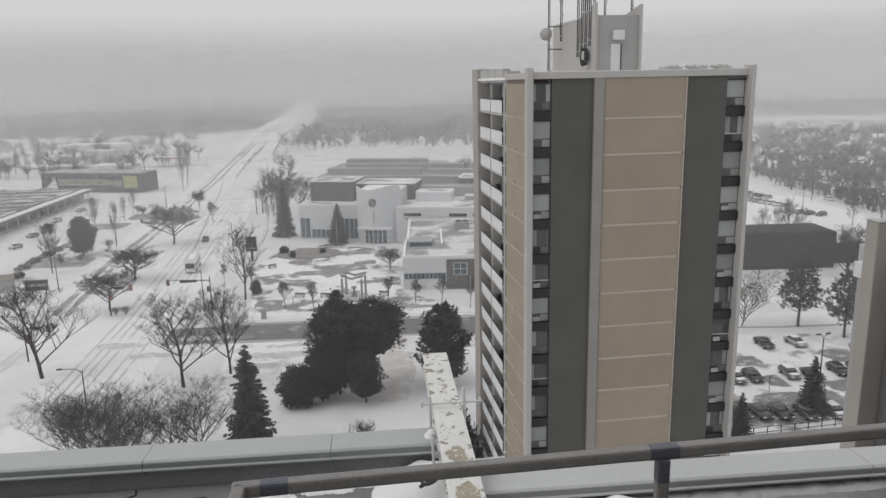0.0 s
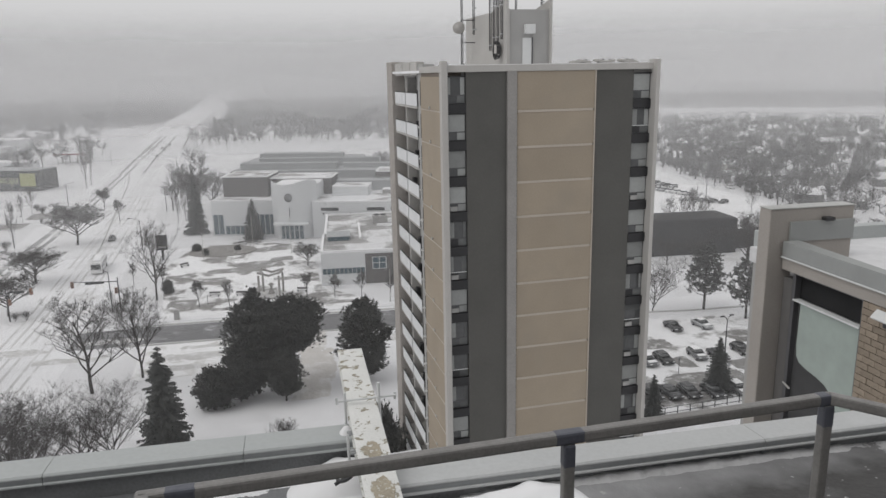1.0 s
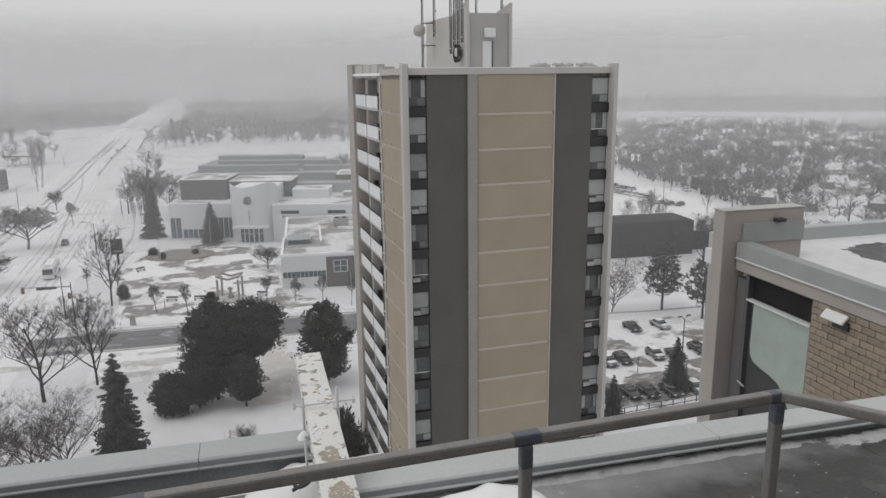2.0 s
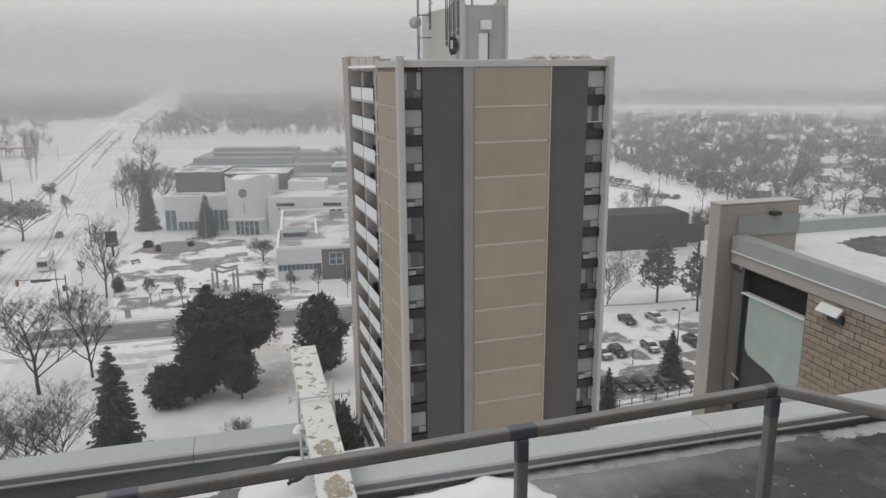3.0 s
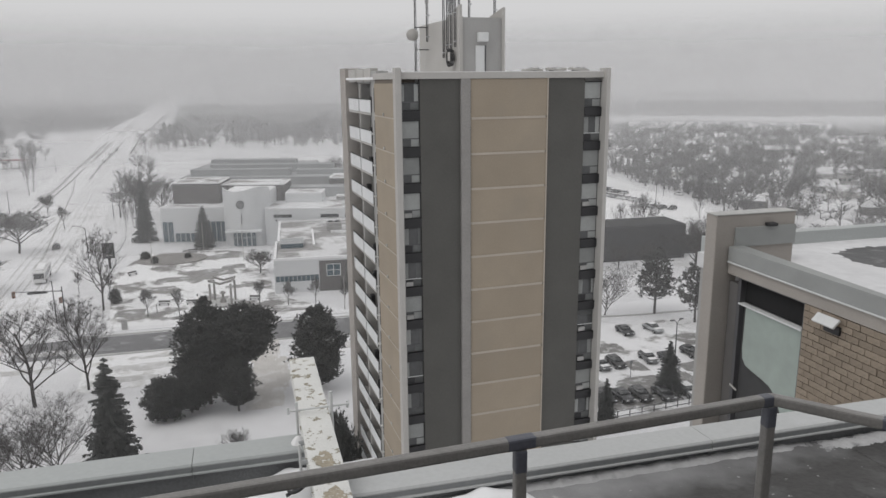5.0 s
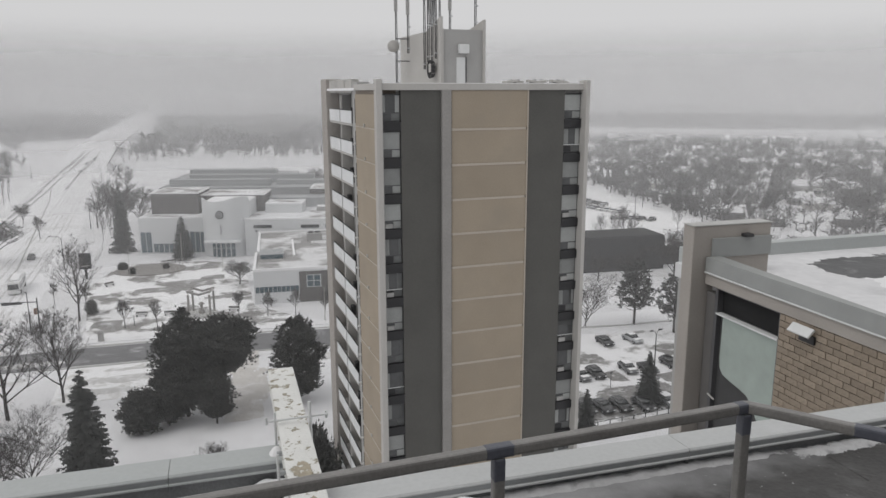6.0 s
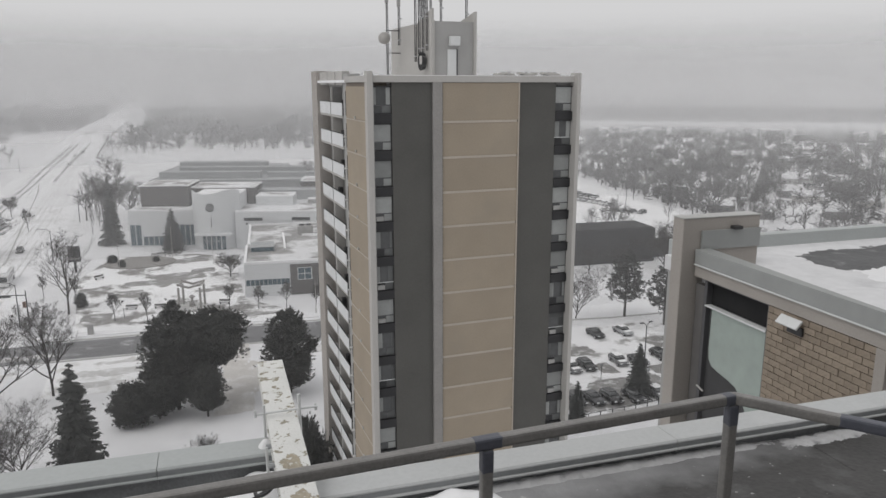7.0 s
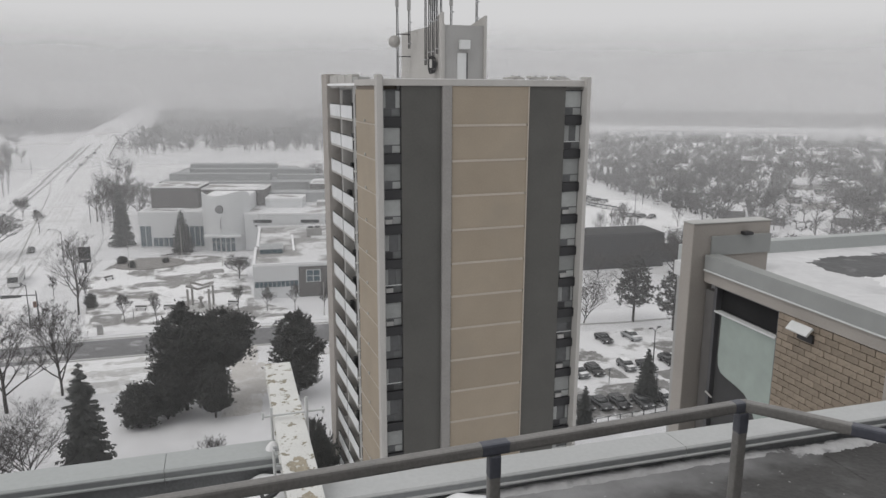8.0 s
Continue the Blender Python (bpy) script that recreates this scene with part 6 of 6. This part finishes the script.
PATH_SNOW = mat("trodden_path_snow", (0.57, 0.55, 0.53), 0.9, 0.12, 0.3, 3.0, 0.3, tint=(0.72, 0.72, 0.73), patch=0.5, patch_scale=0.3, patch_sharp=0.25)
for k, (x, y, a, b) in enumerate(((1.2, 127, 6, 14), (2.2, 116, 6.5, 15), (0.8, 107, 6, 9))):
    drift("trodden_path", x - a / 2, x + a / 2, y - b / 2, y + b / 2, 0.0, 0.3, "brownish trodden snow on the path beside the pines", seed=120 + k, mat_=PATH_SNOW, nx=70, ny=90, ragged=0.7, fine=0.25)
structure("verge", prism([(-27, 116), (-3, 117), (2, 131.5), (-28, 131.8)], -0.02, 0.02), mat("scoured_grass", (0.82, 0.82, 0.83), 0.9, 0.08, 0.3, 3.0, 0.3, tint=(0.5, 0.49, 0.47), patch=0.5, patch_scale=0.3, patch_sharp=0.2), "wind-scoured snowy grass verge beside the street", "verge")


# ---- vehicles ----
def car_proto(paint, label, hatch, snowy):
    c = thing("car", 0, 0, 0, 0, label, "car", "cars")
    L, W = 4.5, 1.78
    body = [(-2.2, 0.35), (-2.25, 0.65), (-2.05, 0.86), (-1.0, 0.95), (1.35 if hatch else 1.2, 0.98), (2.1, 0.95), (2.25, 0.7), (2.2, 0.35)]
    cabin = [(-0.95, 0.94), (-0.25, 1.4), (0.9 if not hatch else 1.5, 1.43), (1.75 if not hatch else 2.12, 0.96)]

    def loft(profile, w0, w1, zmid):
        bm = bmesh.new()
        sides = []
        for s in (-1, 1):
            sides.append([bm.verts.new((x, s * (w0 if z < zmid else w1) / 2, z)) for x, z in profile])
        n = len(profile)
        for k in range(n):
            bm.faces.new((sides[0][k], sides[0][(k + 1) % n], sides[1][(k + 1) % n], sides[1][k]))
        bm.faces.new(sides[0][::-1])
        bm.faces.new(sides[1])
        bmesh.ops.bevel(bm, geom=bm.edges[:], offset=0.06, segments=2, affect="EDGES")
        return bm

    b = part("body", loft(body, W, W - 0.06, 0.8), paint, c, "painted body", True)
    part("cabin", loft(cabin, W - 0.1, W - 0.4, 1.2), GLASS_GREY, c, "glazed cabin", True)
    part("roof_panel", box(-0.2, 0.88 if not hatch else 1.45, -0.64, 0.64, 1.405, 1.47, 0.03), SNOW if snowy else paint, c, "snow-dusted roof" if snowy else "painted roof")
    if snowy:
        part("bonnet_snow", box(-1.9, -1.05, -0.7, 0.7, 0.9, 0.97, 0.03), SNOW, c, "snow on the bonnet")
        part("boot_snow", box(1.8, 2.1, -0.7, 0.7, 0.93, 0.99, 0.02), SNOW, c, "snow on the boot")
    for x in (-1.4, 1.4):
        for y in (-0.86, 0.86):
            wh = part("wheel", tube([(x, y - 0.1, 0.33), (x, y + 0.1, 0.33)], 0.33, 16), TYRE, c, "black tyre")
            part("rim", tube([(x, y - 0.11, 0.33), (x, y + 0.11, 0.33)], 0.19, 12), METAL_GREY, wh)
    for y in (-0.6, 0.6):
        part("headlight", box(-2.27, -2.15, y - 0.2, y + 0.2, 0.62, 0.76, 0.02), FRAME_WHITE, c)
        part("tail_light", box(2.14, 2.26, y - 0.2, y + 0.2, 0.68, 0.84, 0.02), RED, c)
    return c


CARS = [car_proto(PAINTS[k], lb, hb, sn) for k, lb, hb, sn in (
    (0, "charcoal saloon car parked in the snow", False, False), (1, "silver saloon car with snow on its roof", False, True), (2, "black hatchback car parked in snow", True, False), (3, "grey hatchback car with a snow-dusted roof", True, True), (4, "white van-like car under a skin of snow", True, True))]
spots = [(66.4, 117.0, 92, 0), (72.1, 116.8, 98, 1), (54.3, 103.0, 94, 3), (57.2, 103.2, 92, 2), (63.4, 103.6, 88, 3), (66.6, 102.6, 92, 0), (71.6, 103.8, 90, 2), (51.8, 91.0, 95, 0), (54.6, 90.6, 92, 2), (49.0, 91.4, 96, 2), (58.0, 90.0, 90, 0), (62.0, 89.8, 90, 3), (81, 112, 92, 1),
         (-109.6, 229, 75, 1), (-112.3, 246.6, 75, 3), (-114, 262, 75, 2), (-116.2, 275, 75, 4), (-115.9, 297.1, 75, 1), (-94.7, 199.7, 70, 0), (-95.2, 207.4, 70, 2), (-95.0, 214.9, 70, 0), (-95, 222, 70, 3), (-92, 190, 70, 2),
         (-53.5, 229.2, 96, 2), (-81.0, 483.1, 95, 3), (-84.2, 525, 95, 1), (-84.0, 556, 95, 0)]
for k in range(9):
    spots.append((139 + 0.9 * k, 277 - 3.2 * k, 28 + 3 * (k % 2), (0, 2, 3, 1, 3, 4, 4, 4, 1)[k]))
for k in range(5):
    spots.append((146 + 1.2 * k, 284 - 3.1 * k, 30, (2, 0, 3, 0, 1)[k]))
for k in range(4):
    spots.append((141 + 2.6 * k, 240 - 2.4 * k, 28, (1, 3, 0, 2)[k]))
for k, (x, y, rz, kind) in enumerate(spots):
    copy_thing(CARS[kind], pose(x, y, 0.04 + (0.9 if y > 500 and x < 0 else 0.0), 0, 0, rz))
for k, c in enumerate(CARS):
    c.matrix_world = pose((46.2, 147, 75.0, 150, 170)[k], (91.6, 288, 103.8, 283, 262)[k], 0.04, 0, 0, 92)

bus = thing("city_bus", -53.0, 226.0, 0.03, 96, "white city bus with dark windows driving on the snowy avenue", "bus")
bus.matrix_world = pose(-48.8, 193.0, 0.03, 0, 0, 96)
part("body", box(-5.8, 5.8, -1.27, 1.27, 0.4, 3.1, 0.15), PAINTS[4], bus, "white body")
part("roof_pod", box(-4, 3, -0.9, 0.9, 3.1, 3.4, 0.1), SNOW, bus, "snowy roof")
for s in (-1, 1):
    for q in range(6):
        part("side_window", box(-5.2 + 1.8 * q, -3.6 + 1.8 * q, s * 1.29 - 0.02, s * 1.29 + 0.02, 1.5, 2.6, 0.0), GLASS_GREY, bus)
for x in (-5.83, 5.83):
    part("end_window", box(x - 0.02, x + 0.02, -1.1, 1.1, 1.5, 2.7), GLASS_GREY, bus, "dark end window")
for x in (-3.8, 3.4):
    for y in (-1.2, 1.2):
        part("wheel", tube([(x, y - 0.14, 0.5), (x, y + 0.14, 0.5)], 0.5, 16), TYRE, bus)


# ---- street furniture ----
def street_lamp(x, y, h, rz, reach=2.6, double=False):
    l = thing("street_lamp", x, y, 0, rz, "slender grey street lamp with a curved arm", "street lamp", "street lamps")
    part("pole", tube([(0, 0, 0), (0, 0, h * 0.93)], [0.13, 0.07], 8), METAL_DARK, l)
    for s in ((-1, 1) if double else (-1,)):
        part("arm", tube([(0, 0, h * 0.9), (s * reach * 0.3, 0, h * 0.97), (s * reach, 0, h)], 0.05, 6), METAL_DARK, l)
        part("lamp_head", box(s * reach - 0.45, s * reach + 0.25, -0.16, 0.16, h - 0.06, h + 0.1, 0.04), METAL_DARK, l, "flat lamp head")
    return l


for x, y, h, rz in ((-37.6, 154.3, 9.4, 4), (-42.1, 212.8, 9.2, 4), (-44.9, 275.7, 9.5, 4), (-51, 340, 9.5, 4), (-58, 400, 9.5, 4), (-41.2, 99, 9.4, 20), (-76, 176, 9.0, 184), (-79, 226, 9, 184), (-84, 300, 9, 184), (-90, 360, 9, 184), (-98, 440, 9, 184)):
    street_lamp(x, y, h, rz)
street_lamp(65.6, 99.2, 8.4, 10, 0.9, True)
for x, y in ((131, 256), (150, 246), (163, 262), (142, 292)):
    street_lamp(x, y, 9, 30, 1.0, True)
for x, y in ((63, 94), (57, 98), (100, 128), (70, 131)):
    p = thing("sign_post", x, y, 0, 0, "thin metal sign post standing in snow", "post", "thin posts")
    part("post", tube([(0, 0, 0), (0, 0, 2.8)], 0.05, 6), METAL_DARK, p)
    part("plate", box(-0.25, 0.25, -0.03, 0.03, 2.3, 2.8, 0.01), METAL_GREY, p)


def signal_mast(x, y, rz, reach):
    t = thing("traffic_signal", x, y, 0, rz, "traffic signal mast with hanging signal heads", "traffic light", "traffic signals")
    part("pole", tube([(0, 0, 0), (0, 0, 6.8)], [0.16, 0.1], 8), METAL_DARK, t)
    part("arm", tube([(0, 0, 5.9), (-reach, 0, 6.4)], [0.1, 0.06], 8), METAL_DARK, t)
    part("street_sign", box(-reach * 0.72, -reach * 0.3, -0.05, 0.05, 5.65, 6.15, 0.01), METAL_DARK, t, "dark street-name plate")
    for u in (-reach, -0.45):
        hd = part("signal_head", box(u - 0.28, u + 0.28, -0.22, 0.22, 5.2 if u < -1 else 3.4, 6.5 if u < -1 else 4.6, 0.04), ORANGE, t, "ochre signal housing")
        for q in range(3):
            z = (5.4 if u < -1 else 3.6) + 0.4 * q
            part("lens", tube([(u, -0.25, z), (u, -0.2, z)], 0.13, 10), METAL_DARK, hd)


signal_mast(-36.6, 157.0, 3, 8.6)
signal_mast(-56.5, 153.5, 183, 4.5)
signal_mast(-62, 128, 183, 4)

pyl = thing("pylon_sign", -82.6, 165.6, 0, 15, "tall pale pylon sign with stacked blank panels", "sign")
for x in (-1.6, 1.6):
    part("post", box(x - 0.12, x + 0.12, -0.12, 0.12, 0, 7.0), METAL_DARK, pyl)
for q, (z0, z1) in enumerate(((5.6, 7.0), (4.1, 5.5), (2.7, 4.0))):
    part("panel", box(-1.9, 1.9, -0.2, 0.2, z0, z1, 0.03), (PIER_BEIGE, CONC_GREY, CONC_WHITE)[q], pyl, "weathered sign panel")
bb = thing("advertising_board", -78.5, 171, 0, 5, "dark rectangular board on two posts", "sign")
part("board", box(-2.4, 2.4, -0.1, 0.1, 1.6, 4.1, 0.02), BRICK_FAR, bb)
part("board_face", box(-2.0, 2.0, -0.14, -0.105, 2.6, 3.2), CONC_GREY, bb, "unreadable bar of lettering")
for x in (-1.8, 1.8):
    part("post", box(x - 0.08, x + 0.08, -0.08, 0.08, 0, 1.6), METAL_DARK, bb)
es = thing("roadside_screen", -34.6, 199.4, 0, 5, "dark upright roadside screen beside a tree", "sign")
part("screen", box(-1.4, 1.4, -0.2, 0.2, 2.7, 6.7, 0.05), WALL_DARK, es)
part("bars", box(-1.0, 1.0, -0.24, -0.205, 3.4, 3.65), CONC_GREY, es, "row of small marks")
part("post", box(-0.3, 0.3, -0.15, 0.15, 0, 2.7), METAL_DARK, es)
ub = thing("utility_box", -24.0, 146.2, 0, 0, "grey utility cabinet on the snowy verge", "cabinet")
part("cabinet", box(-0.5, 0.5, -0.35, 0.35, 0.15, 2.1, 0.04), CONC_GREY, ub)
part("plinth", box(-0.6, 0.6, -0.45, 0.45, 0, 0.15), KERB, ub)
for x, y, h in ((-12, 208, 9), (-1.5, 198, 10), (-24, 196, 8), (18.5, 147.5, 7), (-19, 155, 2.2)):
    f = thing("flag_pole", x, y, 0, 0, "plain slim pole standing on the plaza", "pole", "plaza poles")
    part("pole", tube([(0, 0, 0), (0, 0, h)], [0.08, 0.05], 6), CONC_WHITE if h > 5 else METAL_DARK, f)
    part("foot", tube([(0, 0, 0), (0, 0, 0.2)], 0.2, 8), KERB, f)

# ---- buff bricks of the wing wall, laid in half bond ----
BH, BL = 0.083, 0.192
bm = box(-0.022, 0.012, -BL / 2 + 0.0045, BL / 2 - 0.0045, -BH / 2 + 0.0045, BH / 2 - 0.0045)
brick_me = bpy.data.meshes.new("brick")
bm.to_mesh(brick_me)
bm.free()
brick_me.materials.append(BRICK)
bm = box(-0.022, 0.012, -BL / 4 + 0.0045, BL / 4 - 0.0045, -BH / 2 + 0.0045, BH / 2 - 0.0045)
half_me = bpy.data.meshes.new("half_brick")
bm.to_mesh(half_me)
bm.free()
half_me.materials.append(BRICK)
rb = random.Random(3)
left_over = []
for j in range(19):
    z = 43.28 - j * BH
    y = 7.2 - BL / 2 - (0 if j % 2 else BL / 2)
    if j % 2 == 0:
        child("half_brick", half_me, wing, "", pose(XW, 7.2 - BL / 4, z))
    while y > 5.6 + BL / 2:
        child("brick", brick_me, wing, "", pose(XW + rb.uniform(-0.004, 0.003), y, z, rb.uniform(-0.4, 0.4), 0, rb.uniform(-0.5, 0.5)))
        y -= BL
    left_over.append(y + BL / 2 - 5.6)
for j in range(19):
    if left_over[j] > 0.015:
        child("half_brick", half_me, wing, "", pose(XW, 5.6 + left_over[j] / 2, 43.28 - j * BH) @ Matrix.Diagonal((1, left_over[j] / (BL / 2), 1, 1)))
